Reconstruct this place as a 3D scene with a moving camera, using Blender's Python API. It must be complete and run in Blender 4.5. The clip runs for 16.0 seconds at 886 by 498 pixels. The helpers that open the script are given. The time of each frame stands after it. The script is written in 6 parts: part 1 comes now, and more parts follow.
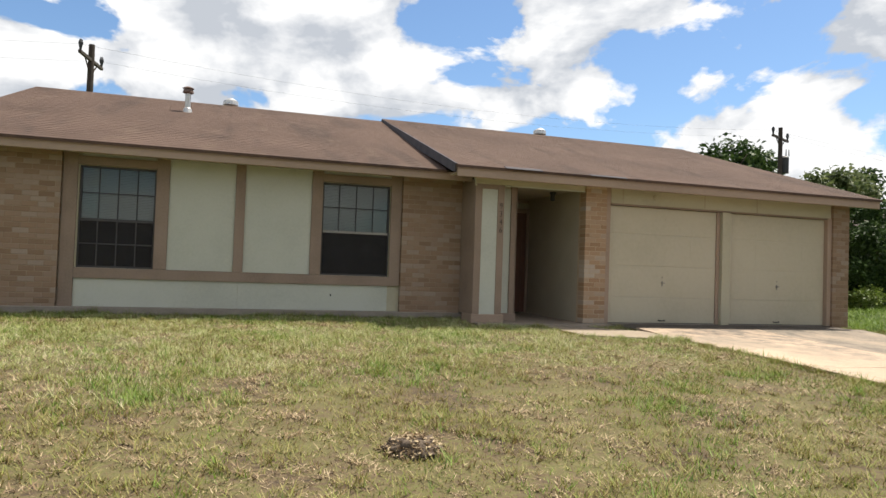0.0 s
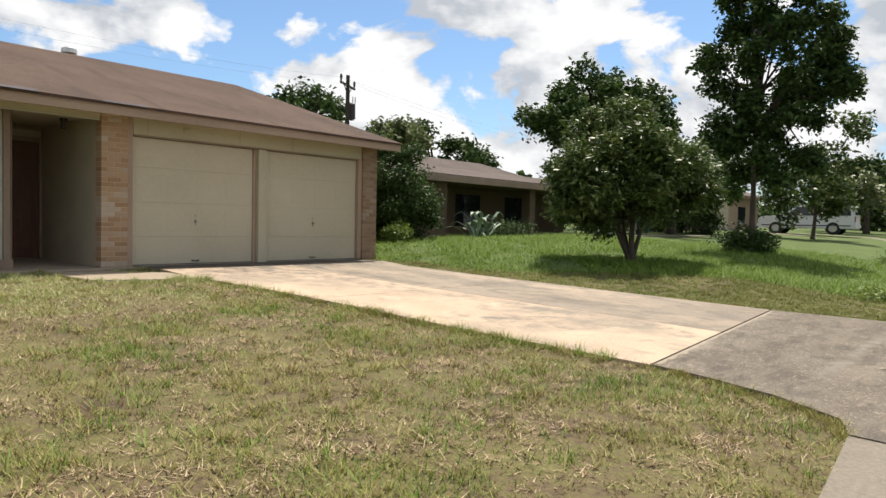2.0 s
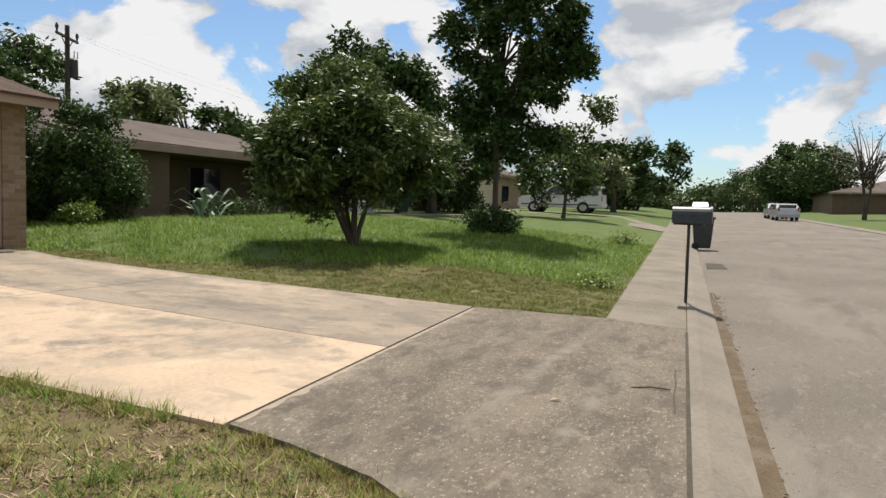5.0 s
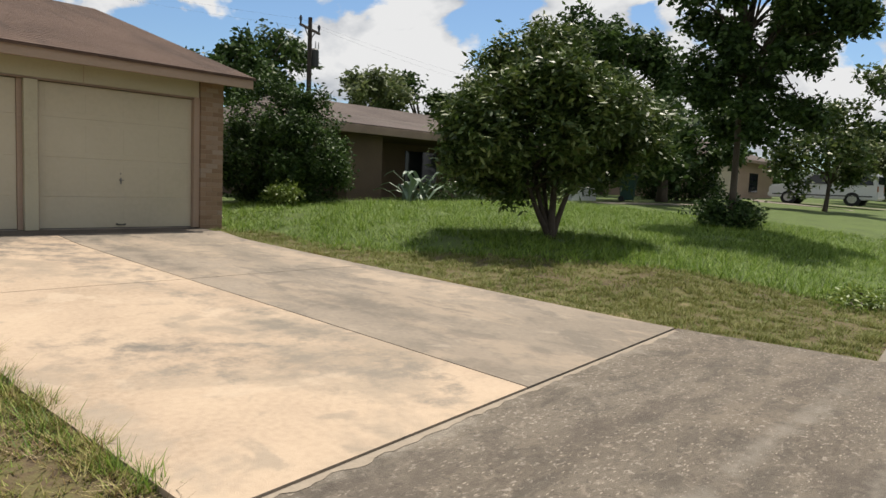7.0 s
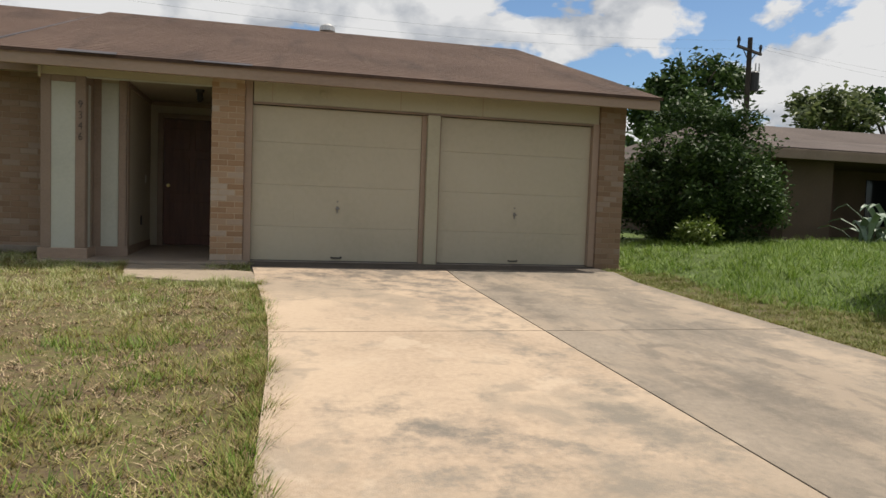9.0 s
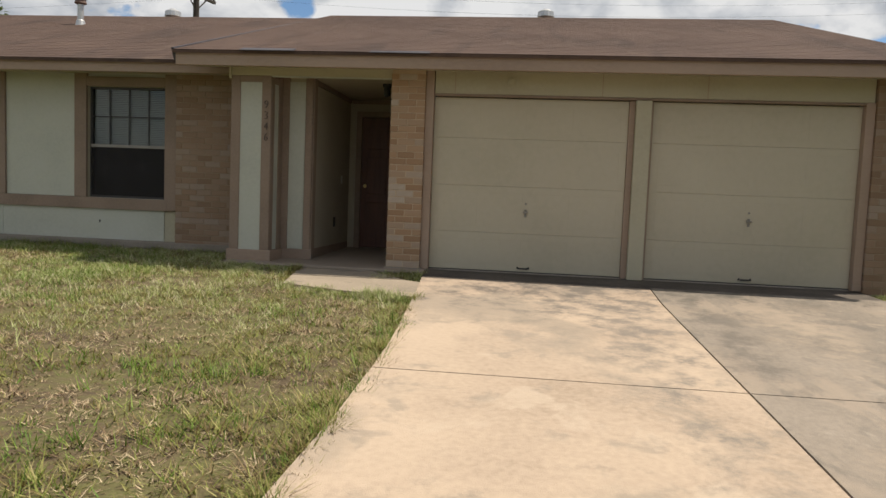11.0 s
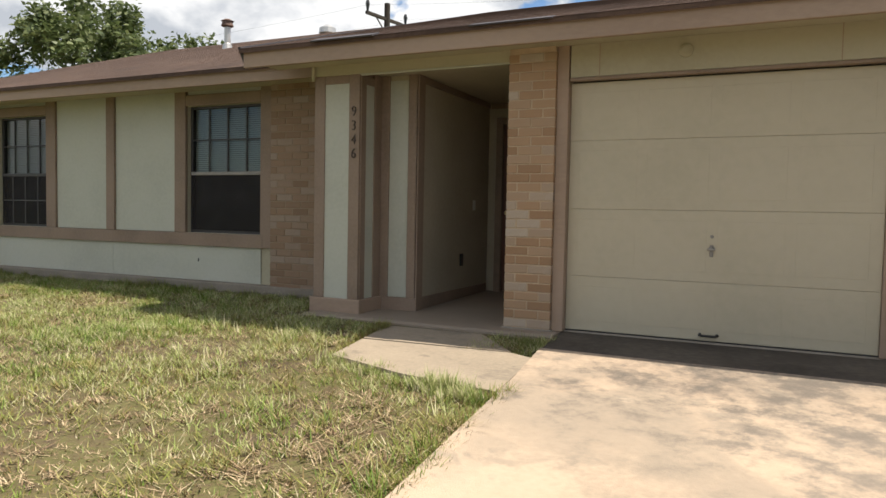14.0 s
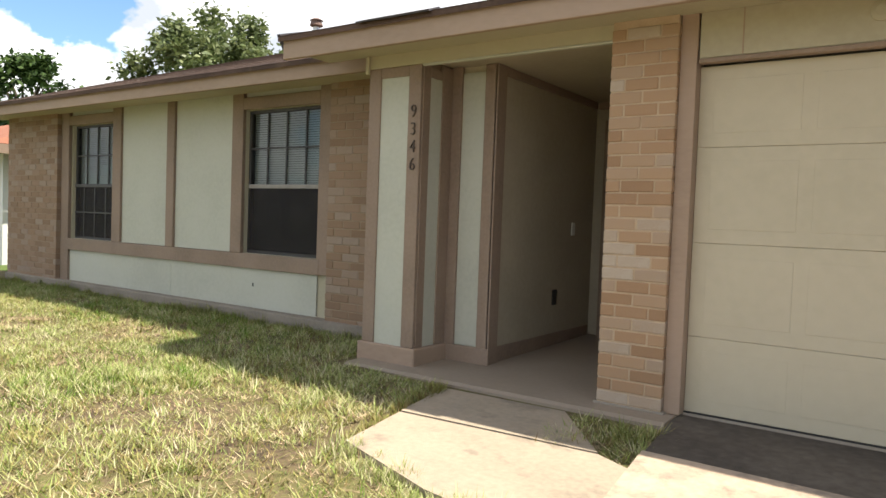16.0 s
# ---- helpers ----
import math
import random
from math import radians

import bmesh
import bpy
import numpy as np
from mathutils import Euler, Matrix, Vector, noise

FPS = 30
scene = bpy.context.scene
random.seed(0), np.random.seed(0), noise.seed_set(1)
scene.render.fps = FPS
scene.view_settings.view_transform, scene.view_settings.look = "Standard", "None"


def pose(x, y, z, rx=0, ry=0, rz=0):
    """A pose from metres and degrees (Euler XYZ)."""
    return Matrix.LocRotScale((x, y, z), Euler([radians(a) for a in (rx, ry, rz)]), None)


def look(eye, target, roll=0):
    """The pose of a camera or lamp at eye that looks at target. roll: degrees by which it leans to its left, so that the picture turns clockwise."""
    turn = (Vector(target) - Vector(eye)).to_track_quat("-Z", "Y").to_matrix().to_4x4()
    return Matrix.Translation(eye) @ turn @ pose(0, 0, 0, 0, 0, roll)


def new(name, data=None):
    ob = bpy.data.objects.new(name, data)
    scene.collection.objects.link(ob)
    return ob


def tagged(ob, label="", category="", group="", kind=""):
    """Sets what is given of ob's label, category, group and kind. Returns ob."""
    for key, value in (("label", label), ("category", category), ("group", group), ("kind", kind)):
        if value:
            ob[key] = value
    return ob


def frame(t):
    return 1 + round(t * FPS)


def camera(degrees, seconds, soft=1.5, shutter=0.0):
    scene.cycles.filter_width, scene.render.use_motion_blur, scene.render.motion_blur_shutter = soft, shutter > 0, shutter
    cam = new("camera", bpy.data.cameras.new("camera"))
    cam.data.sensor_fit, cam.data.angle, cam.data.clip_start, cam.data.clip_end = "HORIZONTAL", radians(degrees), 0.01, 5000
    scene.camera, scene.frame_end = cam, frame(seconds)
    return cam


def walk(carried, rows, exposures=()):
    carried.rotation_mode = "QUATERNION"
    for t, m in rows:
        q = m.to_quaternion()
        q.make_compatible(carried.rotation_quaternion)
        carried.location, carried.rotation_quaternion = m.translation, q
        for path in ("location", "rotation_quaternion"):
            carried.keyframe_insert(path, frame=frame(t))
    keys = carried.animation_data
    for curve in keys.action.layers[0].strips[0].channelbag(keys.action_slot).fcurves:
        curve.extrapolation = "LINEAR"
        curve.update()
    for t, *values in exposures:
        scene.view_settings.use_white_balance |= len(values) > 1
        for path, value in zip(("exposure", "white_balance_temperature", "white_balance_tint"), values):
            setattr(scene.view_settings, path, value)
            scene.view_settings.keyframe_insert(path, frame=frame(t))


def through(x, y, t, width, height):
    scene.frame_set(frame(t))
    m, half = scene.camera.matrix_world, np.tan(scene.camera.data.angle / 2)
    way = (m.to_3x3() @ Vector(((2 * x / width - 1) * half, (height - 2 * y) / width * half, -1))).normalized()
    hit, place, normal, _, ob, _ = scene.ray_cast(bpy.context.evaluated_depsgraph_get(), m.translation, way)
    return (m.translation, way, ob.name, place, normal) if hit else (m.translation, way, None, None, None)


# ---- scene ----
cam = camera(64.0, 16.0)
PATH = [
    (0, (-0.607, 0.347, 1.211), (0.011, 2.248, 1.274), 2.0),
    (0.5, (-0.248, 0.359, 1.215), (0.508, 2.211, 1.254), 2.0),
    (1, (-0.009, 0.235, 1.213), (0.97, 1.98, 1.216), 1.7),
    (1.5, (0.171, 0.051, 1.212), (1.439, 1.597, 1.171), 0.9),
    (2, (0.596, 0.105, 1.174), (2.12, 1.4, 1.104), 1.15),
    (2.5, (1.047, 0.138, 1.205), (2.75, 1.181, 1.096), 1.6),
    (3, (1.484, 0.128, 1.219), (3.278, 1.004, 1.093), 1.3),
    (3.5, (1.853, -0.015, 1.246), (3.683, 0.781, 1.123), 1.2),
    (3.7, (2.028, -0.033, 1.27), (3.87, 0.735, 1.149), 1.2),
    (5.8, (3.995, 0.012, 1.248), (5.785, 0.897, 1.128), 1.9),
    (6, (4.152, 0.017, 1.255), (5.914, 0.958, 1.119), 1.87),
    (6.5, (4.591, 0.111, 1.275), (6.244, 1.225, 1.109), 2.3),
    (7, (5.093, 0.353, 1.257), (6.568, 1.691, 1.078), 2.3),
    (7.5, (5.45, 0.642, 1.258), (6.699, 2.193, 1.081), 2.25),
    (8, (5.802, 0.93, 1.24), (6.768, 2.674, 1.085), 2.1),
    (8.5, (6.116, 1.198, 1.225), (6.8, 3.072, 1.092), 2.0),
    (9, (6.389, 1.488, 1.224), (6.858, 3.429, 1.104), 2.1),
    (9.5, (6.686, 1.819, 1.238), (6.981, 3.794, 1.12), 1.5),
    (10, (6.911, 2.13, 1.258), (7.052, 4.121, 1.131), 1.5),
    (10.2, (6.991, 2.227, 1.267), (7.064, 4.22, 1.133), 1.9),
    (12.3, (7.692, 4.03, 1.323), (7.042, 5.917, 1.188), 0.9),
    (12.5, (7.722, 4.234, 1.325), (7.041, 6.109, 1.196), 0.8),
    (13, (7.786, 4.705, 1.337), (7.071, 6.569, 1.219), 0.6),
    (13.5, (7.771, 5.097, 1.357), (7.003, 6.94, 1.246), 0.7),
    (14, (7.714, 5.52, 1.381), (6.868, 7.329, 1.28), 1.1),
    (14.5, (7.684, 5.931, 1.421), (6.787, 7.716, 1.328), 1.5),
    (15, (7.603, 6.32, 1.457), (6.638, 8.07, 1.372), 2.0),
    (15.5, (7.494, 6.706, 1.481), (6.434, 8.4, 1.408), 2.6),
    (16, (7.349, 7.078, 1.523), (6.199, 8.712, 1.441), 2.1),
]
walk(cam, [(t, look(eye, target, roll)) for t, eye, target, roll in PATH],
     [(0, 0.54), (2.0, 0.46), (3.5, 0.36), (6, 0.22), (7, 0.16), (8, 0.06), (9.5, 0.06), (12.5, 0.18), (13.5, 0.34), (14, 0.50), (15, 0.84), (16, 1.12)])

# ---- world, sun ----
SUN = Vector((0.45, 0.145, 1.0)).normalized()
world = bpy.data.worlds.new("sky")
scene.world = world
world.use_nodes = True
nt = world.node_tree
nt.nodes.clear()


def wn(kind, **props):
    n = nt.nodes.new(kind)
    for k, v in props.items():
        n.inputs[k].default_value = v
    return n


sky = nt.nodes.new("ShaderNodeTexSky")
sky.sky_type, sky.sun_disc = "NISHITA", False
sky.sun_elevation = math.asin(SUN.z)
sky.sun_rotation = math.atan2(SUN.x, SUN.y)
sky.air_density, sky.dust_density, sky.ozone_density = 1.0, 0.6, 2.0
tc = nt.nodes.new("ShaderNodeTexCoord")
squash = nt.nodes.new("ShaderNodeMapping")
squash.inputs["Scale"].default_value = (1.0, 1.0, 1.7)
squash.inputs["Location"].default_value = (8.6, 4.2, 1.9)
nt.links.new(tc.outputs["Generated"], squash.inputs[0])
raised = nt.nodes.new("ShaderNodeVectorMath")
raised.inputs[1].default_value = tuple(0.06 * v for v in (SUN.x, SUN.y, 1.6))
nt.links.new(squash.outputs[0], raised.inputs[0])


def cloud_noise(vec):
    n = wn("ShaderNodeTexNoise", Scale=5.4, Detail=10.0, Roughness=0.53, Distortion=0.25)
    nt.links.new(vec, n.inputs["Vector"])
    return n.outputs["Fac"]


here, above = cloud_noise(squash.outputs[0]), cloud_noise(raised.outputs[0])
cover = nt.nodes.new("ShaderNodeValToRGB")
cover.color_ramp.elements[0].position, cover.color_ramp.elements[1].position = 0.438, 0.476
nt.links.new(here, cover.inputs[0])
diff = nt.nodes.new("ShaderNodeMath")
diff.operation = "SUBTRACT"
nt.links.new(here, diff.inputs[0])
nt.links.new(above, diff.inputs[1])
body = nt.nodes.new("ShaderNodeMapRange")
body.inputs["From Min"].default_value, body.inputs["From Max"].default_value = -0.10, 0.06
nt.links.new(diff.outputs[0], body.inputs[0])
CLOUD = 12.2
lift = nt.nodes.new("ShaderNodeMixRGB")
lift.inputs[1].default_value = (CLOUD * 0.55, CLOUD * 0.585, CLOUD * 0.64, 1)
lift.inputs[2].default_value = (CLOUD, CLOUD, CLOUD, 1)
nt.links.new(body.outputs[0], lift.inputs[0])
clear = nt.nodes.new("ShaderNodeMixRGB")
clear.blend_type = "MULTIPLY"
clear.inputs[0].default_value = 1.0
clear.inputs[2].default_value = (1.4, 1.6, 1.75, 1)
nt.links.new(sky.outputs[0], clear.inputs[1])
mix = nt.nodes.new("ShaderNodeMixRGB")
nt.links.new(cover.outputs[0], mix.inputs[0])
nt.links.new(clear.outputs[0], mix.inputs[1])
nt.links.new(lift.outputs[0], mix.inputs[2])
bg = nt.nodes.new("ShaderNodeBackground")
bg.inputs["Strength"].default_value = 0.060
nt.links.new(mix.outputs[0], bg.inputs[0])
wo = nt.nodes.new("ShaderNodeOutputWorld")
nt.links.new(bg.outputs[0], wo.inputs[0])

sun_data = bpy.data.lights.new("sun", "SUN")
sun_data.energy, sun_data.angle, sun_data.color = 5.0, radians(0.6), (1.0, 0.92, 0.80)
sun = new("sun", sun_data)
sun.matrix_world = look((0, 0, 40), Vector((0, 0, 40)) - SUN)


# ---- materials ----
def blot(t, tone, field, lo, hi, col, amount):
    """Lays a stain colour over tone where field passes from lo to hi."""
    mr = t.nodes.new("ShaderNodeMapRange")
    mr.interpolation_type = "SMOOTHSTEP"
    for key, v in (("From Min", lo), ("From Max", hi), ("To Max", amount)):
        mr.inputs[key].default_value = v
    t.links.new(field, mr.inputs[0])
    mx = t.nodes.new("ShaderNodeMixRGB")
    mx.inputs[2].default_value = (*col, 1)
    t.links.new(mr.outputs[0], mx.inputs[0])
    t.links.new(tone, mx.inputs[1])
    return mx.outputs[0]


def spot_field(t, co, cx, cy, rx, ry):
    """One ragged stain round a place: high inside, negative outside."""
    mp = t.nodes.new("ShaderNodeMapping")
    mp.inputs["Location"].default_value = (-cx / rx, -cy / ry, 0)
    mp.inputs["Scale"].default_value = (1 / rx, 1 / ry, 0)
    t.links.new(co.outputs["Object"], mp.inputs[0])
    ln = t.nodes.new("ShaderNodeVectorMath")
    ln.operation = "LENGTH"
    t.links.new(mp.outputs[0], ln.inputs[0])
    no = t.nodes.new("ShaderNodeTexNoise")
    no.inputs["Scale"].default_value, no.inputs["Detail"].default_value, no.inputs["Roughness"].default_value = 3.2, 10.0, 0.72
    t.links.new(co.outputs["Object"], no.inputs["Vector"])
    k = t.nodes.new("ShaderNodeMath")
    k.operation = "MULTIPLY_ADD"
    k.inputs[1].default_value, k.inputs[2].default_value = 6.5, -2.4
    t.links.new(no.outputs["Fac"], k.inputs[0])
    d = t.nodes.new("ShaderNodeMath")
    d.operation = "SUBTRACT"
    t.links.new(k.outputs[0], d.inputs[0])
    t.links.new(ln.outputs["Value"], d.inputs[1])
    return d.outputs[0]


def material(name, stops, scale=3.0, fine=40.0, fine_amount=0.35, rough=0.8, bump=0.3, bump_scale=60.0, metal=0.0, random=0.0, stretch=(1, 1, 1), spec=0.4, island=False, through=0.0, speck=None, stains=(), spots=()):
    """A surface whose colour wanders through stops at a broad scale and is broken up by a fine grain."""
    m = bpy.data.materials.new(name)
    m.use_nodes = True
    t = m.node_tree
    p = t.nodes["Principled BSDF"]
    p.inputs["Roughness"].default_value = rough
    p.inputs["Metallic"].default_value = metal
    p.inputs["Specular IOR Level"].default_value = spec
    if len(stops) == 1:
        c = stops[0]
        stops = [tuple(v * 0.9 for v in c), c, tuple(min(1, v * 1.08) for v in c)]
    co = t.nodes.new("ShaderNodeTexCoord")
    mp = t.nodes.new("ShaderNodeMapping")
    mp.inputs["Scale"].default_value = stretch
    t.links.new(co.outputs["Object"], mp.inputs[0])
    big = t.nodes.new("ShaderNodeTexNoise")
    big.inputs["Scale"].default_value, big.inputs["Detail"].default_value = scale, 5.0
    t.links.new(mp.outputs[0], big.inputs["Vector"])
    small = t.nodes.new("ShaderNodeTexNoise")
    small.inputs["Scale"].default_value, small.inputs["Detail"].default_value = fine, 4.0
    t.links.new(mp.outputs[0], small.inputs["Vector"])
    fac = t.nodes.new("ShaderNodeMixRGB")
    fac.inputs[0].default_value = fine_amount
    t.links.new(big.outputs["Fac"], fac.inputs[1])
    t.links.new(small.outputs["Fac"], fac.inputs[2])
    last = fac.outputs[0]
    if random:
        if island:
            src = t.nodes.new("ShaderNodeNewGeometry").outputs["Random Per Island"]
        else:
            src = t.nodes.new("ShaderNodeObjectInfo").outputs["Random"]
        rm = t.nodes.new("ShaderNodeMixRGB")
        rm.inputs[0].default_value = random
        t.links.new(last, rm.inputs[1])
        t.links.new(src, rm.inputs[2])
        last = rm.outputs[0]
    ramp = t.nodes.new("ShaderNodeValToRGB")
    el = ramp.color_ramp.elements
    lo, hi = (0.08, 0.92) if random > 0.5 else (0.34, 0.66)
    for i, c in enumerate(stops):
        pos = lo + (hi - lo) * i / (len(stops) - 1)
        e = el[i] if i < 2 else el.new(pos)
        e.position, e.color = pos, (*c, 1)
    t.links.new(last, ramp.inputs[0])
    tone = ramp.outputs[0]
    if speck:
        sz, amount, col = speck
        vo = t.nodes.new("ShaderNodeTexVoronoi")
        vo.inputs["Scale"].default_value = sz
        t.links.new(mp.outputs[0], vo.inputs["Vector"])
        gate = t.nodes.new("ShaderNodeMath")
        gate.operation = "LESS_THAN"
        gate.inputs[1].default_value = 0.27
        t.links.new(vo.outputs["Distance"], gate.inputs[0])
        pick = t.nodes.new("ShaderNodeSeparateXYZ")
        t.links.new(vo.outputs["Color"], pick.inputs[0])
        few = t.nodes.new("ShaderNodeMath")
        few.operation = "LESS_THAN"
        few.inputs[1].default_value = amount
        t.links.new(pick.outputs[0], few.inputs[0])
        both = t.nodes.new("ShaderNodeMath")
        both.operation = "MULTIPLY"
        t.links.new(gate.outputs[0], both.inputs[0])
        t.links.new(few.outputs[0], both.inputs[1])
        dot = t.nodes.new("ShaderNodeMixRGB")
        dot.inputs[2].default_value = (*col, 1)
        t.links.new(both.outputs[0], dot.inputs[0])
        t.links.new(tone, dot.inputs[1])
        tone = dot.outputs[0]
    for sc, lo_, hi_, col, amount, st in stains:
        sm = t.nodes.new("ShaderNodeMapping")
        sm.inputs["Scale"].default_value = st
        t.links.new(co.outputs["Object"], sm.inputs[0])
        sn = t.nodes.new("ShaderNodeTexNoise")
        sn.inputs["Scale"].default_value, sn.inputs["Detail"].default_value = sc, 9.0
        sn.inputs["Roughness"].default_value, sn.inputs["Distortion"].default_value = 0.62, 0.4
        t.links.new(sm.outputs[0], sn.inputs["Vector"])
        tone = blot(t, tone, sn.outputs["Fac"], lo_, hi_, col, amount)
    for (cx, cy, rx, ry), col, amount in spots:
        tone = blot(t, tone, spot_field(t, co, cx, cy, rx, ry), -0.35, 1.5, col, amount)
    t.links.new(tone, p.inputs["Base Color"])
    if bump:
        bn = t.nodes.new("ShaderNodeTexNoise")
        bn.inputs["Scale"].default_value, bn.inputs["Detail"].default_value = bump_scale, 3.0
        t.links.new(mp.outputs[0], bn.inputs["Vector"])
        b = t.nodes.new("ShaderNodeBump")
        b.inputs["Strength"].default_value, b.inputs["Distance"].default_value = bump, 0.01
        t.links.new(bn.outputs["Fac"], b.inputs["Height"])
        t.links.new(b.outputs[0], p.inputs["Normal"])
    if through:
        tr = t.nodes.new("ShaderNodeBsdfTranslucent")
        t.links.new(ramp.outputs[0], tr.inputs[0])
        mx = t.nodes.new("ShaderNodeMixShader")
        mx.inputs[0].default_value = through
        t.links.new(p.outputs[0], mx.inputs[1])
        t.links.new(tr.outputs[0], mx.inputs[2])
        t.links.new(mx.outputs[0], t.nodes["Material Output"].inputs[0])
    return m


def glass(name, tint, rough=0.02):
    m = bpy.data.materials.new(name)
    m.use_nodes = True
    t = m.node_tree
    t.nodes.clear()
    out = t.nodes.new("ShaderNodeOutputMaterial")
    tr = t.nodes.new("ShaderNodeBsdfTransparent")
    tr.inputs[0].default_value = (*tint, 1)
    gl = t.nodes.new("ShaderNodeBsdfGlossy")
    gl.inputs["Roughness"].default_value = rough
    fr = t.nodes.new("ShaderNodeFresnel")
    fr.inputs[0].default_value = 1.5
    mx = t.nodes.new("ShaderNodeMixShader")
    t.links.new(fr.outputs[0], mx.inputs[0])
    t.links.new(tr.outputs[0], mx.inputs[1])
    t.links.new(gl.outputs[0], mx.inputs[2])
    t.links.new(mx.outputs[0], out.inputs[0])
    return m


M_SOIL = material("lawn_soil", [(0.044, 0.032, 0.019), (0.097, 0.068, 0.037), (0.114, 0.094, 0.040), (0.106, 0.101, 0.032), (0.194, 0.150, 0.078)], scale=1.25, fine=16, fine_amount=0.5, rough=0.97, bump=1.0, bump_scale=38)
M_LUSH = material("lush_soil", [(0.045, 0.067, 0.012), (0.069, 0.105, 0.018), (0.094, 0.133, 0.026)], scale=1.5, fine=30, fine_amount=0.5, rough=0.95, bump=0.8, bump_scale=50)
M_DRY = material("dry_grass_blades", [(0.154, 0.101, 0.043), (0.245, 0.180, 0.066), (0.215, 0.206, 0.052), (0.185, 0.210, 0.036), (0.245, 0.267, 0.054), (0.367, 0.317, 0.127)], scale=1.6, fine=16, fine_amount=0.4, rough=0.7, bump=0, random=0.4, island=True, through=0.2)
M_THATCH = material("bare_thatch", [(0.142, 0.093, 0.049), (0.238, 0.163, 0.091), (0.341, 0.251, 0.147), (0.494, 0.389, 0.241)], scale=3, fine=20, fine_amount=0.4, rough=0.85, bump=0, random=0.5, island=True)
M_MOWN = material("short_olive_grass", [(0.109, 0.128, 0.026), (0.168, 0.193, 0.044), (0.217, 0.225, 0.061), (0.287, 0.268, 0.099)], scale=1.3, fine=12, fine_amount=0.4, rough=0.7, bump=0, random=0.45, island=True, through=0.2)
M_GREEN = material("green_grass_blades", [(0.073, 0.122, 0.012), (0.115, 0.197, 0.020), (0.158, 0.266, 0.031), (0.238, 0.324, 0.058)], scale=1.3, fine=8, fine_amount=0.4, rough=0.6, bump=0, random=0.5, island=True, through=0.3)
M_DRIVE = material("warm_concrete", [(0.329, 0.251, 0.177), (0.401, 0.306, 0.221), (0.446, 0.343, 0.246), (0.472, 0.364, 0.264)], scale=0.85, fine=26, fine_amount=0.36, rough=0.9, bump=0.35, bump_scale=140,
                   stains=[(0.75, 0.50, 0.62, (0.283, 0.233, 0.177), 0.6, (1, 0.8, 1)), (2.6, 0.55, 0.66, (0.225, 0.194, 0.154), 0.5, (1, 1, 1)), (0.9, 0.40, 0.34, (0.482, 0.382, 0.283), 0.6, (1, 1, 1))],
                   # the dark spot at y 10.3 paints eave shade together with stains
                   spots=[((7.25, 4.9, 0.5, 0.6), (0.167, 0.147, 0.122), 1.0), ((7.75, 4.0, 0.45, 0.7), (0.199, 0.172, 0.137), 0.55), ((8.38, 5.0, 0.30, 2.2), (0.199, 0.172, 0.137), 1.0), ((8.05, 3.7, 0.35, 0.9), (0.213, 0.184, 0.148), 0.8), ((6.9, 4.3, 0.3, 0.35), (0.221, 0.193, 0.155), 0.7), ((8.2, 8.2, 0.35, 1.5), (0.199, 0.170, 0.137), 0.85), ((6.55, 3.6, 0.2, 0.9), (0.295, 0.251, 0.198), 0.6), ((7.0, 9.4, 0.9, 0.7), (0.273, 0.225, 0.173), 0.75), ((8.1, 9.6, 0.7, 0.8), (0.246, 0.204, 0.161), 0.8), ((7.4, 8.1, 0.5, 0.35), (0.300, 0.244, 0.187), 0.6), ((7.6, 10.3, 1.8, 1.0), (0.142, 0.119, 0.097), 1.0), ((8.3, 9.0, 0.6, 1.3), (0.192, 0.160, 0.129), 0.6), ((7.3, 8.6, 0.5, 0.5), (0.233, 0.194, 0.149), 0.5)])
M_DRIVE2 = material("stained_concrete", [(0.181, 0.150, 0.117), (0.217, 0.181, 0.141), (0.249, 0.206, 0.160), (0.289, 0.238, 0.185)], scale=1.0, fine=26, fine_amount=0.34, rough=0.9, bump=0.35, bump_scale=140, stretch=(1.1, 0.8, 1),
                    stains=[(1.3, 0.51, 0.60, (0.328, 0.260, 0.193), 0.65, (1.2, 0.6, 1)), (2.6, 0.52, 0.62, (0.133, 0.116, 0.095), 0.55, (1.2, 0.55, 1)), (7.0, 0.57, 0.65, (0.164, 0.142, 0.115), 0.4, (1.1, 0.6, 1)), (5.0, 0.60, 0.68, (0.362, 0.304, 0.238), 0.5, (1, 0.6, 1))],
                    # the dark spot at y 10.6 holds painted eave shade besides stain
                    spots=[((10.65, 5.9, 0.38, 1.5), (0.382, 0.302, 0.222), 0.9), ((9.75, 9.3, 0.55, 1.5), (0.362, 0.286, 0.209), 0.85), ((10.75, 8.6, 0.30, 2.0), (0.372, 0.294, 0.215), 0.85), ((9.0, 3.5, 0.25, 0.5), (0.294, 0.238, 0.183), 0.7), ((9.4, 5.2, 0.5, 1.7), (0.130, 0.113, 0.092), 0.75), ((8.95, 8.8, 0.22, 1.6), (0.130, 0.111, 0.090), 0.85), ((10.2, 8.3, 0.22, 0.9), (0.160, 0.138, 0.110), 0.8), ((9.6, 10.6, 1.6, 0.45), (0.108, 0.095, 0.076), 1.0)])
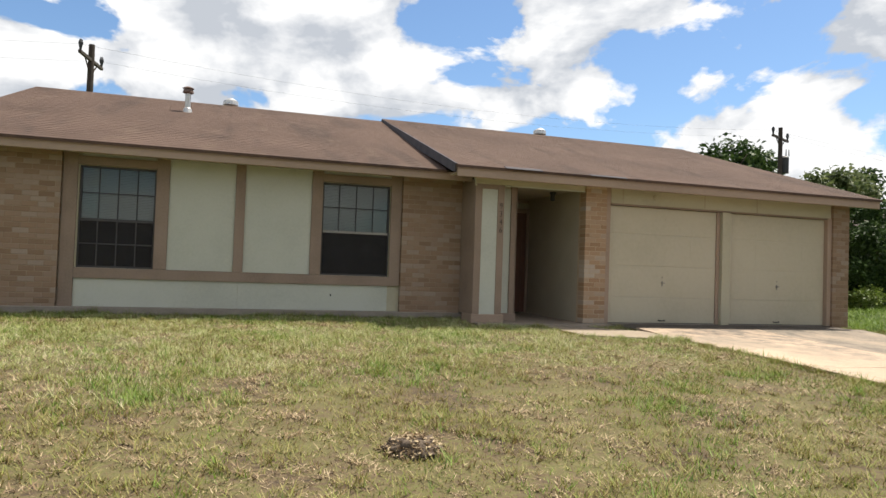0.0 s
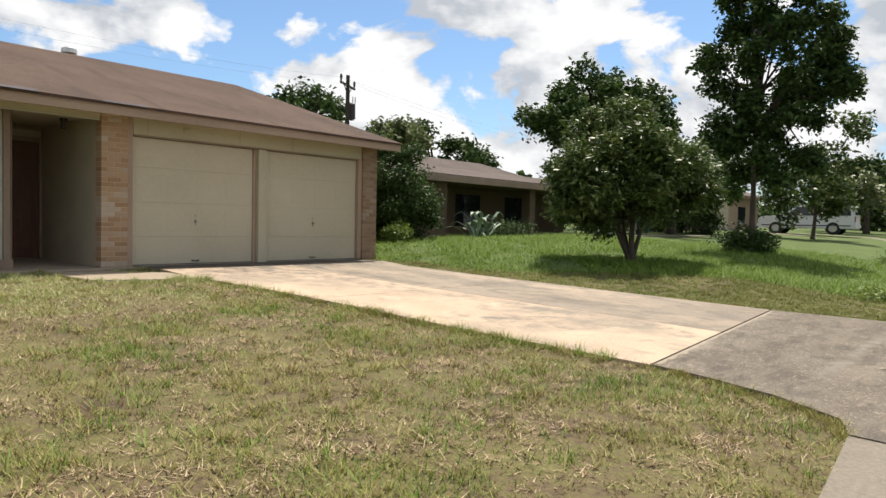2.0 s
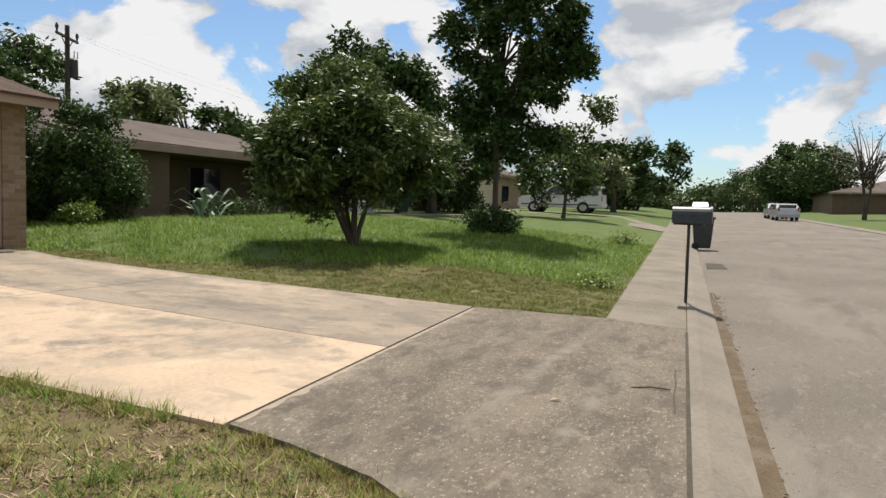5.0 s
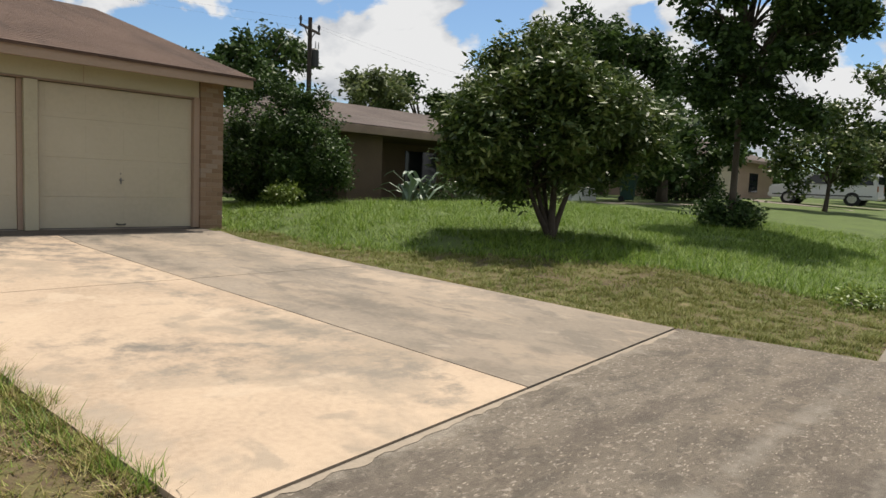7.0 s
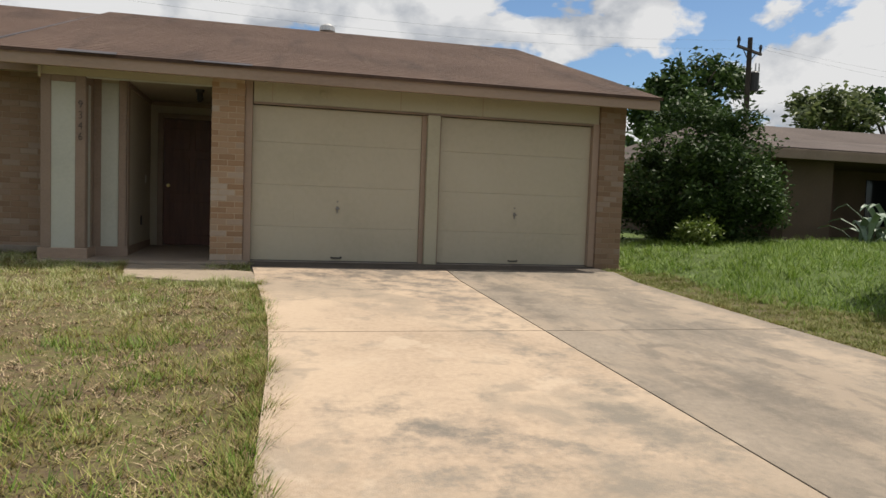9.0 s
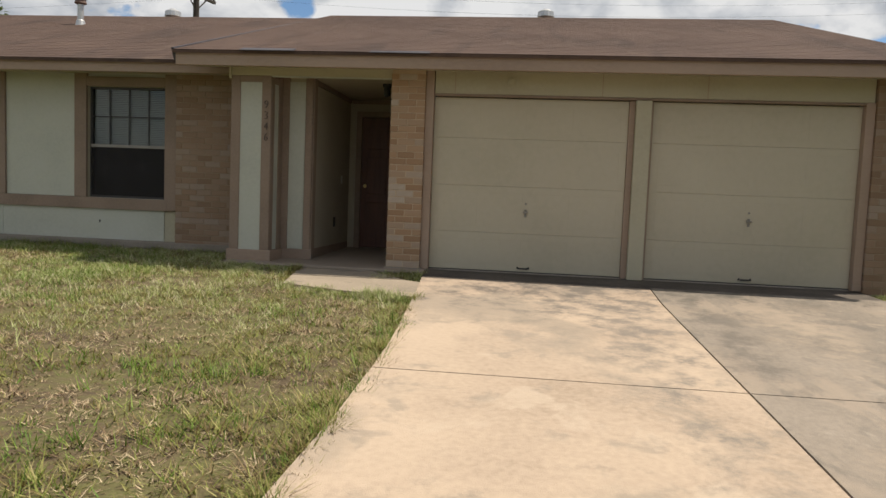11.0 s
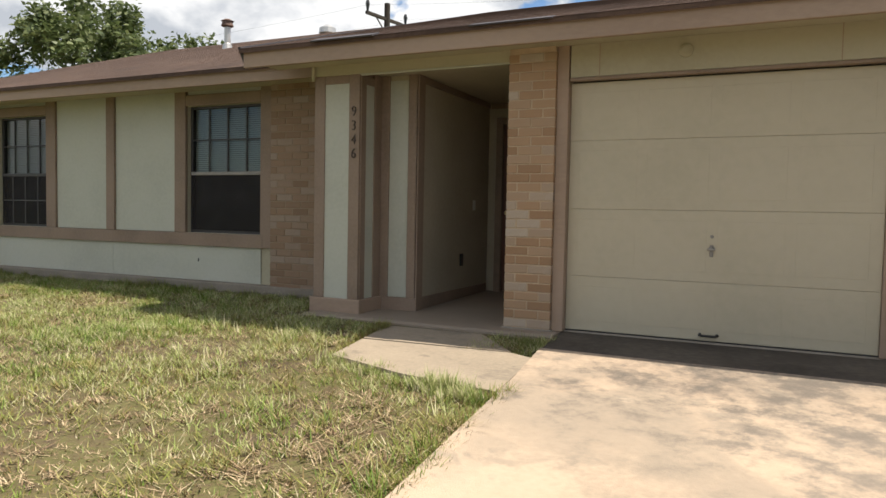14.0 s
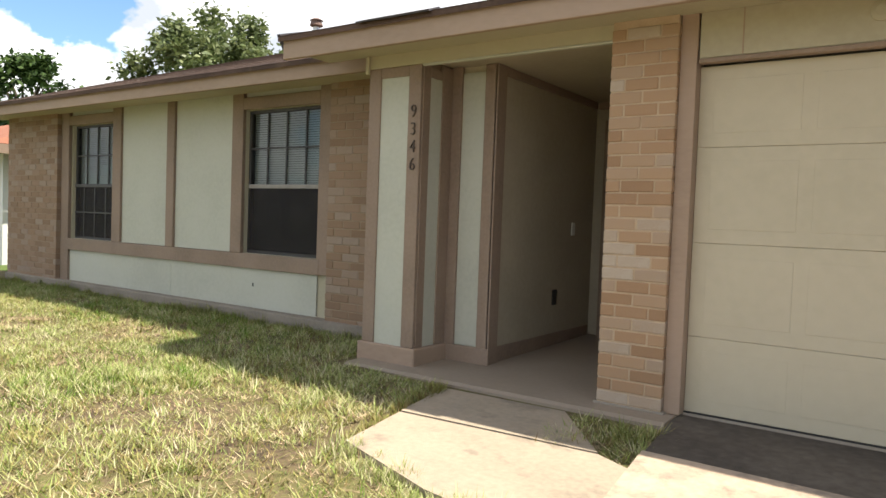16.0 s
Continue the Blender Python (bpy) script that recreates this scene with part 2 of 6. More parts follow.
M_APRON = material("grey_aggregate_concrete", [(0.099, 0.081, 0.062), (0.137, 0.113, 0.087), (0.163, 0.137, 0.106), (0.197, 0.166, 0.131)], scale=1.5, fine=45, fine_amount=0.42, rough=0.92, bump=0.8, bump_scale=180, stretch=(0.4, 1.5, 1), speck=(52, 0.2, (0.368, 0.313, 0.248)),
                   stains=[(1.5, 0.53, 0.64, (0.211, 0.173, 0.131), 0.5, (0.6, 1.3, 1)), (11.0, 0.58, 0.66, (0.272, 0.226, 0.177), 0.6, (0.8, 1, 1)), (34.0, 0.585, 0.63, (0.355, 0.309, 0.255), 0.7, (0.7, 1, 1)), (4.0, 0.50, 0.62, (0.077, 0.066, 0.053), 0.55, (0.5, 1.2, 1)), (26.0, 0.56, 0.63, (0.067, 0.056, 0.045), 0.5, (1, 1, 1)), (1.3, 0.44, 0.36, (0.082, 0.066, 0.053), 0.5, (0.6, 1.2, 1))],
                   spots=[((7.4, 2.72, 1.3, 0.13), (0.292, 0.256, 0.207), 1.0), ((9.9, 2.90, 1.5, 0.13), (0.267, 0.232, 0.188), 0.9), ((8.6, 1.5, 2.6, 0.10), (0.229, 0.203, 0.167), 0.8), ((8.2, 0.95, 2.0, 0.08), (0.229, 0.203, 0.167), 0.8)])
M_WALKWAY = material("sidewalk_concrete", [(0.121, 0.106, 0.085), (0.181, 0.157, 0.124), (0.241, 0.205, 0.163)], scale=1.2, fine=30, fine_amount=0.42, rough=0.92, bump=0.45, bump_scale=160)
M_KERB = material("kerb_concrete", [(0.139, 0.121, 0.099), (0.191, 0.165, 0.133), (0.231, 0.202, 0.165)], scale=1.5, fine=30, fine_amount=0.45, rough=0.92, bump=0.5, bump_scale=120)
M_ROAD = material("asphalt", [(0.117, 0.102, 0.082), (0.157, 0.137, 0.114), (0.192, 0.168, 0.141)], scale=0.5, fine=60, fine_amount=0.5, rough=0.95, bump=0.7, bump_scale=220, speck=(30, 0.12, (0.235, 0.211, 0.180)), stains=[(9.0, 0.56, 0.66, (0.238, 0.214, 0.182), 0.5, (0.5, 1, 1)), (22.0, 0.56, 0.64, (0.086, 0.076, 0.062), 0.5, (1, 1, 1)), (0.5, 0.54, 0.64, (0.211, 0.187, 0.157), 0.6, (0.4, 1.2, 1)), (0.8, 0.45, 0.38, (0.109, 0.094, 0.078), 0.5, (0.3, 1.2, 1))])
M_JOINT = material("joint_dirt", [(0.045, 0.04, 0.03), (0.08, 0.07, 0.05)], scale=8, rough=1.0)
M_PATH = material("sandy_path_concrete", [(0.255, 0.208, 0.154), (0.314, 0.256, 0.188), (0.365, 0.294, 0.217)], scale=1.4, fine=30, fine_amount=0.4, rough=0.92, bump=0.4, bump_scale=150, stains=[(3.0, 0.54, 0.66, (0.171, 0.142, 0.110), 0.6, (1, 1, 1))])
M_PALE = material("pale_chipped_concrete", [(0.262, 0.217, 0.166), (0.320, 0.267, 0.205)], scale=10, rough=0.95)
M_GRIT = material("gutter_debris", [(0.073, 0.055, 0.035), (0.109, 0.080, 0.049), (0.146, 0.120, 0.087)], scale=5, fine=60, rough=1.0, bump=0.8)
M_CREAM = material("cream_paint", [(0.375, 0.337, 0.237), (0.413, 0.373, 0.264), (0.433, 0.390, 0.280)], scale=1.2, fine=25, fine_amount=0.3, rough=0.75, bump=0.12, bump_scale=90)
M_WHITE = material("off_white_siding", [(0.402, 0.402, 0.335), (0.444, 0.444, 0.371), (0.463, 0.463, 0.396)], scale=1.2, fine=30, fine_amount=0.35, rough=0.8, bump=0.15, bump_scale=120)
M_DOOR = material("garage_door_paint", [(0.410, 0.362, 0.261), (0.450, 0.395, 0.289), (0.470, 0.417, 0.307)], scale=0.9, fine=14, fine_amount=0.3, rough=0.6, bump=0.08, bump_scale=60)
M_TRIM = material("tan_brown_trim_paint", [(0.195, 0.141, 0.102), (0.238, 0.172, 0.126), (0.267, 0.196, 0.145)], scale=2.0, fine=35, fine_amount=0.35, rough=0.75, bump=0.15, bump_scale=80)
M_FASCIA = material("fascia_paint", [(0.272, 0.193, 0.139), (0.316, 0.229, 0.165), (0.348, 0.251, 0.186)], scale=1.2, fine=30, fine_amount=0.3, rough=0.75, bump=0.15, bump_scale=70, stretch=(0.4, 1, 1))
M_ROOF = material("brown_shingles", [(0.066, 0.039, 0.027), (0.092, 0.056, 0.040), (0.111, 0.069, 0.050)], scale=0.7, fine=28, fine_amount=0.45, rough=0.95, bump=0.7, bump_scale=110, stains=[(0.9, 0.52, 0.64, (0.045, 0.028, 0.021), 0.55, (1.350, 0.326, 0.308)), (3.0, 0.55, 0.68, (0.124, 0.083, 0.057), 0.5, (1.170, 0.465, 0.440))])
M_RAKE = material("weathered_rake_board", [(0.045, 0.042, 0.05), (0.085, 0.078, 0.085)], scale=4, rough=0.9)
M_BRICK = material("tan_brick", [(0.259, 0.156, 0.087), (0.329, 0.206, 0.120), (0.361, 0.238, 0.145), (0.344, 0.254, 0.179), (0.447, 0.381, 0.307)], scale=5, fine=60, fine_amount=0.4, rough=0.9, bump=0.4, bump_scale=150, random=0.72)
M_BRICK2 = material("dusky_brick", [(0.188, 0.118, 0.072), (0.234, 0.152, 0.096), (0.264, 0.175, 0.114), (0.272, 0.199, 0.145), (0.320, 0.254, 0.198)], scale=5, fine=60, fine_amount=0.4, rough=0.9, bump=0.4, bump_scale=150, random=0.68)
M_MORTAR = material("mortar", [(0.381, 0.280, 0.185), (0.470, 0.358, 0.246)], scale=9, fine=80, rough=0.95, bump=0.4)
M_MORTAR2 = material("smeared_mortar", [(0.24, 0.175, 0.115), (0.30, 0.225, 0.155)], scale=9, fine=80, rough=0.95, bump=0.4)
M_FOUND = material("foundation_concrete", [(0.203, 0.173, 0.135), (0.270, 0.232, 0.188)], scale=2.5, fine=30, rough=0.95, bump=0.3)
M_PORCH = material("painted_porch_floor", [(0.235, 0.187, 0.141), (0.281, 0.226, 0.172)], scale=1.6, fine=25, rough=0.7, bump=0.15)
M_BRONZE = material("dark_window_frame", [(0.035, 0.032, 0.032), (0.055, 0.05, 0.048)], scale=6, rough=0.5, bump=0)
M_RAIL = material("grey_window_rail", [(0.20, 0.18, 0.16), (0.27, 0.25, 0.22)], scale=6, rough=0.5, bump=0)
M_GLASS = glass("window_glass", (0.62, 0.66, 0.66))


def screen_cloth(name):
    m = bpy.data.materials.new(name)
    m.use_nodes = True
    t = m.node_tree
    p = t.nodes["Principled BSDF"]
    p.inputs["Base Color"].default_value, p.inputs["Roughness"].default_value = (0.022, 0.019, 0.019, 1), 0.85
    p.inputs["Specular IOR Level"].default_value = 0.15
    tr = t.nodes.new("ShaderNodeBsdfTransparent")
    mx = t.nodes.new("ShaderNodeMixShader")
    co = t.nodes.new("ShaderNodeTexCoord")
    no = t.nodes.new("ShaderNodeTexNoise")
    no.inputs["Scale"].default_value = 5.0
    t.links.new(co.outputs["Object"], no.inputs["Vector"])
    mr = t.nodes.new("ShaderNodeMapRange")
    mr.inputs["To Min"].default_value, mr.inputs["To Max"].default_value = 0.12, 0.26
    t.links.new(no.outputs["Fac"], mr.inputs[0])
    t.links.new(mr.outputs[0], mx.inputs[0])
    t.links.new(p.outputs[0], mx.inputs[1])
    t.links.new(tr.outputs[0], mx.inputs[2])
    t.links.new(mx.outputs[0], t.nodes["Material Output"].inputs[0])
    return m


M_SCREEN = screen_cloth("insect_screen")
M_BLIND = material("blind_slats", [(0.55, 0.55, 0.50), (0.64, 0.64, 0.58)], scale=4, rough=0.6, bump=0)
M_DARKWOOD = material("dark_brown_door", [(0.076, 0.031, 0.018), (0.128, 0.050, 0.029)], scale=3, fine=20, rough=0.5, bump=0.15, stretch=(6, 6, 0.6))
M_METAL = material("galvanised_metal", [(0.45, 0.44, 0.42), (0.60, 0.59, 0.57)], scale=9, rough=0.45, metal=0.8, bump=0)
M_BRASS = material("brass", [(0.55, 0.40, 0.16)], rough=0.3, metal=1.0, bump=0)
M_DARKMETAL = material("dark_metal", [(0.03, 0.03, 0.03), (0.05, 0.048, 0.045)], scale=9, rough=0.5, metal=0.3, bump=0)
M_RUST = material("rusty_vent_cap", [(0.10, 0.06, 0.045), (0.18, 0.12, 0.10)], scale=20, rough=0.8, bump=0.2)
M_BARK = material("bark", [(0.045, 0.035, 0.025), (0.072, 0.057, 0.042), (0.102, 0.084, 0.066)], scale=6, fine=45, rough=0.95, bump=0.9, bump_scale=50, stretch=(1, 1, 0.3))
M_LEAF = material("leaf_glossy", [(0.030, 0.056, 0.012), (0.052, 0.088, 0.018), (0.088, 0.135, 0.030), (0.150, 0.185, 0.062)], scale=1.0, fine=5, rough=0.45, bump=0, random=0.4, island=True, through=0.2, spec=0.3)
M_LEAF2 = material("leaf_oak", [(0.025, 0.049, 0.014), (0.044, 0.079, 0.021), (0.081, 0.130, 0.036)], scale=0.6, fine=4, rough=0.5, bump=0, random=0.45, island=True, through=0.2, spec=0.15)
M_LEAF3 = material("leaf_pale_green", [(0.082, 0.111, 0.040), (0.121, 0.155, 0.056), (0.178, 0.207, 0.086)], scale=0.6, fine=4, rough=0.5, bump=0, random=0.45, island=True, through=0.3)
M_POLE = material("creosote_wood", [(0.035, 0.027, 0.022), (0.06, 0.047, 0.038)], scale=3, rough=0.95, bump=0.4)
M_PLASTIC = material("dark_bin_plastic", [(0.025, 0.028, 0.032), (0.04, 0.043, 0.048)], scale=5, rough=0.5, bump=0.05)
M_GREENBIN = material("green_bin_plastic", [(0.012, 0.045, 0.035), (0.02, 0.065, 0.05)], scale=5, rough=0.5, bump=0.05)
M_MAILBOX = material("mailbox_metal", [(0.028, 0.032, 0.038), (0.05, 0.056, 0.062)], scale=7, rough=0.45, metal=0.2, bump=0.1)
M_CARWHITE = material("white_car_paint", [(0.527, 0.527, 0.527), (0.595, 0.595, 0.595)], scale=1, rough=0.25, bump=0)
M_CARSILVER = material("silver_car_paint", [(0.323, 0.332, 0.348), (0.408, 0.416, 0.433)], scale=1, rough=0.25, metal=0.3, bump=0)
M_CARGLASS = material("car_glass", [(0.015, 0.017, 0.02)], rough=0.06, bump=0)
M_TYRE = material("tyre_rubber", [(0.018, 0.018, 0.018), (0.03, 0.03, 0.03)], rough=0.9, bump=0.1)
# tan wall with tree and porch shade painted into its base colour
M_NWALL = material("shade_darkened_tan_wall", [(0.096, 0.067, 0.043), (0.126, 0.088, 0.057)], scale=1.5, fine=20, rough=0.9)
M_NROOF = material("neighbour_roof", [(0.060, 0.045, 0.039), (0.090, 0.069, 0.060), (0.114, 0.090, 0.078)], scale=0.6, fine=12, rough=0.95, bump=0.6, bump_scale=60)
M_REDROOF = material("rust_red_roof", [(0.192, 0.072, 0.040), (0.256, 0.104, 0.060)], scale=0.8, fine=14, rough=0.95, bump=0.5)
M_WHITEWALL = material("white_house_wall", [(0.62, 0.62, 0.60), (0.72, 0.72, 0.70)], scale=1.2, rough=0.85)
# unlit-room darkness painted as a dark base colour
M_DARKROOM = material("interior_painted_dim", [(0.10, 0.09, 0.08), (0.14, 0.13, 0.12)], scale=2, rough=0.9, bump=0)
M_TAG = material("numeral_bronze", [(0.06, 0.045, 0.035), (0.09, 0.065, 0.05)], scale=20, rough=0.5, metal=0.4, bump=0)
M_LEAFDRY = material("fallen_leaf", [(0.360, 0.304, 0.224), (0.464, 0.400, 0.304)], scale=12, rough=0.8, bump=0)
M_AGAVE = material("agave_leaf", [(0.160, 0.224, 0.160), (0.240, 0.304, 0.224)], scale=3, fine=18, rough=0.5, bump=0.1)
M_STRAW = material("sunlit_straw_grass", [(0.222, 0.275, 0.069), (0.317, 0.369, 0.111), (0.427, 0.439, 0.193), (0.539, 0.487, 0.313)], scale=1.6, fine=16, fine_amount=0.4, rough=0.6, bump=0, random=0.45, island=True, through=0.25)
# oil stain and the eave's shade, both put into one dark colour
M_OIL_SHADE = material("oil_and_shade_concrete", [(0.045, 0.036, 0.029), (0.075, 0.061, 0.048), (0.115, 0.095, 0.075)], scale=1.6, fine=20, fine_amount=0.4, rough=0.85, bump=0.3, bump_scale=120)
M_ALCOVE = material("shaded_tan_wall", [(0.338, 0.293, 0.216), (0.400, 0.349, 0.261)], scale=1.5, fine=25, rough=0.8, bump=0.15)
M_MOUND = material("ant_mound_soil", [(0.064, 0.046, 0.034), (0.112, 0.084, 0.060), (0.188, 0.146, 0.109)], scale=14, fine=60, rough=1.0, bump=1.0, bump_scale=60)
M_TWIG = material("pale_pinkish_twigs", [(0.22, 0.17, 0.15), (0.30, 0.24, 0.21), (0.36, 0.30, 0.26)], scale=2.0, rough=0.8, bump=0, random=0.4, island=True)
M_BUSH = material("leaf_yellow_green", [(0.089, 0.137, 0.020), (0.150, 0.218, 0.035), (0.218, 0.273, 0.062)], scale=2.0, fine=9, rough=0.5, bump=0, random=0.45, island=True, through=0.3)


# ---- building blocks ----
def thing(name, at, label, category, group="", kind=""):
    e = new(name)
    e.empty_display_size = 0.2
    e.location = at
    return tagged(e, label, category, group, kind)


def finish(name, bm, mat, smooth=False):
    if len(bm.faces) > 1:
        bmesh.ops.recalc_face_normals(bm, faces=bm.faces)
    me = bpy.data.meshes.new(name)
    bm.to_mesh(me)
    bm.free()
    me.materials.append(mat)
    if smooth:
        for p in me.polygons:
            p.use_smooth = True
    return me


def part(name, bm, mat, parent=None, label="", smooth=False):
    """One mesh object in world coordinates, under a thing or a part."""
    ob = new(name, finish(name, bm, mat, smooth))
    if parent is not None:
        ob.parent = parent
        if parent.parent is None:
            ob.matrix_parent_inverse = parent.matrix_basis.inverted()
    if label:
        tagged(ob, label)
    return ob


def put(bm, pts, faces):
    vs = [bm.verts.new(p) for p in pts]
    for f in faces:
        bm.faces.new([vs[i] for i in f])
    return vs


BOXF = [(0, 1, 2, 3), (7, 6, 5, 4), (0, 4, 5, 1), (1, 5, 6, 2), (2, 6, 7, 3), (3, 7, 4, 0)]


def box(x0, y0, z0, x1, y1, z1, bevel=0.0, bm=None):
    bm = bm or bmesh.new()
    vs = put(bm, [(x0, y0, z0), (x1, y0, z0), (x1, y1, z0), (x0, y1, z0), (x0, y0, z1), (x1, y0, z1), (x1, y1, z1), (x0, y1, z1)], BOXF)
    if bevel:
        edges = list({e for v in vs for e in v.link_edges})
        bmesh.ops.bevel(bm, geom=edges, offset=bevel, segments=1, affect="EDGES")
    return bm


def prism(poly, z0, z1, bm=None):
    """A slab over a polygon in plan; z0 and z1 are heights or functions of x, y."""
    bm = bm or bmesh.new()
    f0 = z0 if callable(z0) else (lambda x, y: z0)
    f1 = z1 if callable(z1) else (lambda x, y: z1)
    n = len(poly)
    a = [bm.verts.new((x, y, f0(x, y))) for x, y in poly]
    b = [bm.verts.new((x, y, f1(x, y))) for x, y in poly]
    bm.faces.new(a[::-1])
    bm.faces.new(b)
    for i in range(n):
        j = (i + 1) % n
        bm.faces.new([a[i], a[j], b[j], b[i]])
    return bm


def loft(poly, axis, a, b, bm=None, bevel=0.0):
    """A polygon in the two other axes, drawn out along axis from a to b."""
    bm = bm or bmesh.new()

    def at(p, v):
        return {"x": (v, p[0], p[1]), "y": (p[0], v, p[1]), "z": (p[0], p[1], v)}[axis]
    n = len(poly)
    u = [bm.verts.new(at(p, a)) for p in poly]
    w = [bm.verts.new(at(p, b)) for p in poly]
    bm.faces.new(u[::-1])
    bm.faces.new(w)
    for i in range(n):
        j = (i + 1) % n
        bm.faces.new([u[i], u[j], w[j], w[i]])
    if bevel:
        bmesh.ops.bevel(bm, geom=list(bm.edges), offset=bevel, segments=2, affect="EDGES")
    return bm


def tube(points, radii, sides=8, bm=None):
    """A tapered tube along points."""
    bm = bm or bmesh.new()
    rings = []
    for i, p in enumerate(points):
        p = Vector(p)
        d = (Vector(points[min(i + 1, len(points) - 1)]) - Vector(points[max(i - 1, 0)])).normalized()
        u = d.orthogonal().normalized()
        if abs(d.z) > 0.7:
            u = (Vector((1, 0, 0)) - d * d.x).normalized()
        w = d.cross(u)
        rings.append([bm.verts.new(p + radii[i] * (math.cos(k * 2 * math.pi / sides) * u + math.sin(k * 2 * math.pi / sides) * w)) for k in range(sides)])
    for a, b in zip(rings, rings[1:]):
        for k in range(sides):
            bm.faces.new([a[k], a[(k + 1) % sides], b[(k + 1) % sides], b[k]])
    bm.faces.new(rings[0][::-1])
    bm.faces.new(rings[-1])
    return bm


def bulk(name, verts, faces, mat):
    """A large triangle or quad mesh from arrays."""
    me = bpy.data.meshes.new(name)
    n = faces.shape[1]
    me.vertices.add(len(verts))
    me.vertices.foreach_set("co", np.ascontiguousarray(verts, dtype=np.float32).ravel())
    me.loops.add(faces.size)
    me.loops.foreach_set("vertex_index", np.ascontiguousarray(faces, dtype=np.int32).ravel())
    me.polygons.add(len(faces))
    me.polygons.foreach_set("loop_start", np.arange(0, faces.size, n, dtype=np.int32))
    me.update(calc_edges=True)
    me.materials.append(mat)
    return new(name, me)


# ---- the lie of the land ----
SLOPE = 0.085


def kerb_y(x):
    return 0.25 + SLOPE * (x - 8)


def step01(v):
    v = min(1.0, max(0.0, v))
    return v * v * (3 - 2 * v)


def rise(x, v=0.0):
    """The street climbs gently eastwards; the front yard levels out towards the house."""
    z = 0.0125 * (min(max(x, 2.0), 10.8) - 8.0)
    z *= 1 - step01((v - 2.0) / 7.0) * (1 - step01((x - 10.8) / 3.0))
    return z + 0.0145 * (min(max(x, 10.8), 110.0) - 10.8)


def land(x, y):
    """Height of the lawns; the road bed lies lower."""
    v = y - kerb_y(x)
    if v >= 0:
        z = -0.12 + 0.042 * min(v, 11.8)
        z += 0.20 * step01((x - 11.5) / 2.5) * step01((v - 1.1) / 3.5)
        return z + rise(x, v)
    if v > -9.9:
        return rise(x) - 0.12 - 0.40 * step01(-v / 0.3) * step01((v + 9.9) / 0.3)
    return rise(x) - 0.12 + 0.03 * min(-9.9 - v, 12)


def lawn_rough(x, y):
    return 0.02 * noise.noise(Vector((x * 0.9, y * 0.9, 3))) + 0.012 * noise.noise(Vector((x * 3.1, y * 3.1, 7)))


def axis_steps(lo, hi, near0, near1, step, grow=1.35):
    out = list(np.arange(near0, near1, step))
    s, v = step, near0
    while v > lo:
        s *= grow
        v -= s
        out.insert(0, v)
    s, v = step, out[-1]
    while v < hi:
        s *= grow
        v += s
        out.append(v)
    return out


gx = axis_steps(-900, 1600, -8.0, 24.0, 0.25)
gv = axis_steps(-900, 900, -11.0, 13.5, 0.25)
gverts = np.zeros((len(gx) * len(gv), 3))
for i, x in enumerate(gx):
    for j, v in enumerate(gv):
        y = v + kerb_y(x)
        z = land(x, y)
        if v > 0.5 and abs(x) < 40 and not (4.3 < x < 6.3 and y > 9.2):
            z += lawn_rough(x, y)
        gverts[i * len(gv) + j] = (x, y, z)
ii, jj = np.meshgrid(np.arange(len(gx) - 1), np.arange(len(gv) - 1), indexing="ij")
base = (ii * len(gv) + jj).ravel()
ground = bulk("ground", gverts, np.stack([base, base + len(gv), base + len(gv) + 1, base + 1], 1), M_SOIL)
ground.data.materials.append(M_LUSH)
gc = gverts[base]
gvv = gc[:, 1] - kerb_y(gc[:, 0])


def lush_from(y):
    """Where the mown strip beside the drive gives way to the uncut lawn."""
    return np.interp(y, [2.0, 3.7, 4.6, 7.6, 10.0, 11.5], [14.7, 14.2, 13.8, 12.15, 11.85, 11.6])


lush_face = ((gc[:, 0] > lush_from(gc[:, 1])) & (gvv > 1.0)) | (gc[:, 0] < -9) | (gc[:, 0] > 26) | (gvv < -9) | (gvv > 13.5)
ground.data.polygons.foreach_set("material_index", lush_face.astype(np.int32))
tagged(ground, "dry mown lawn ground, tan soil under thin grass", "ground", kind="structure")


def street(v0, v1, z0, z1, x0, x1, bm=None, step=3.0):
    """A strip along the street between offsets v0 and v1 from the kerb line; z0, z1 heights at each side."""
    bm = bm or bmesh.new()
    xs = sorted(set(list(np.arange(x0, x1, step)) + [2.0, 10.8, 110.0, x1]))
    prev = None
    for x in xs:
        y = kerb_y(x)
        cur = [bm.verts.new(p) for p in ((x, y + v0, z0 + rise(x)), (x, y + v1, z1 + rise(x)), (x, y + v1, z1 - 0.14 + rise(x)), (x, y + v0, z0 - 0.14 + rise(x)))]
        if prev:
            for k in range(4):
                bm.faces.new([prev[k], cur[k], cur[(k + 1) % 4], prev[(k + 1) % 4]])
        else:
            bm.faces.new(cur)
        prev = cur
    bm.faces.new(prev[::-1])
    return bm


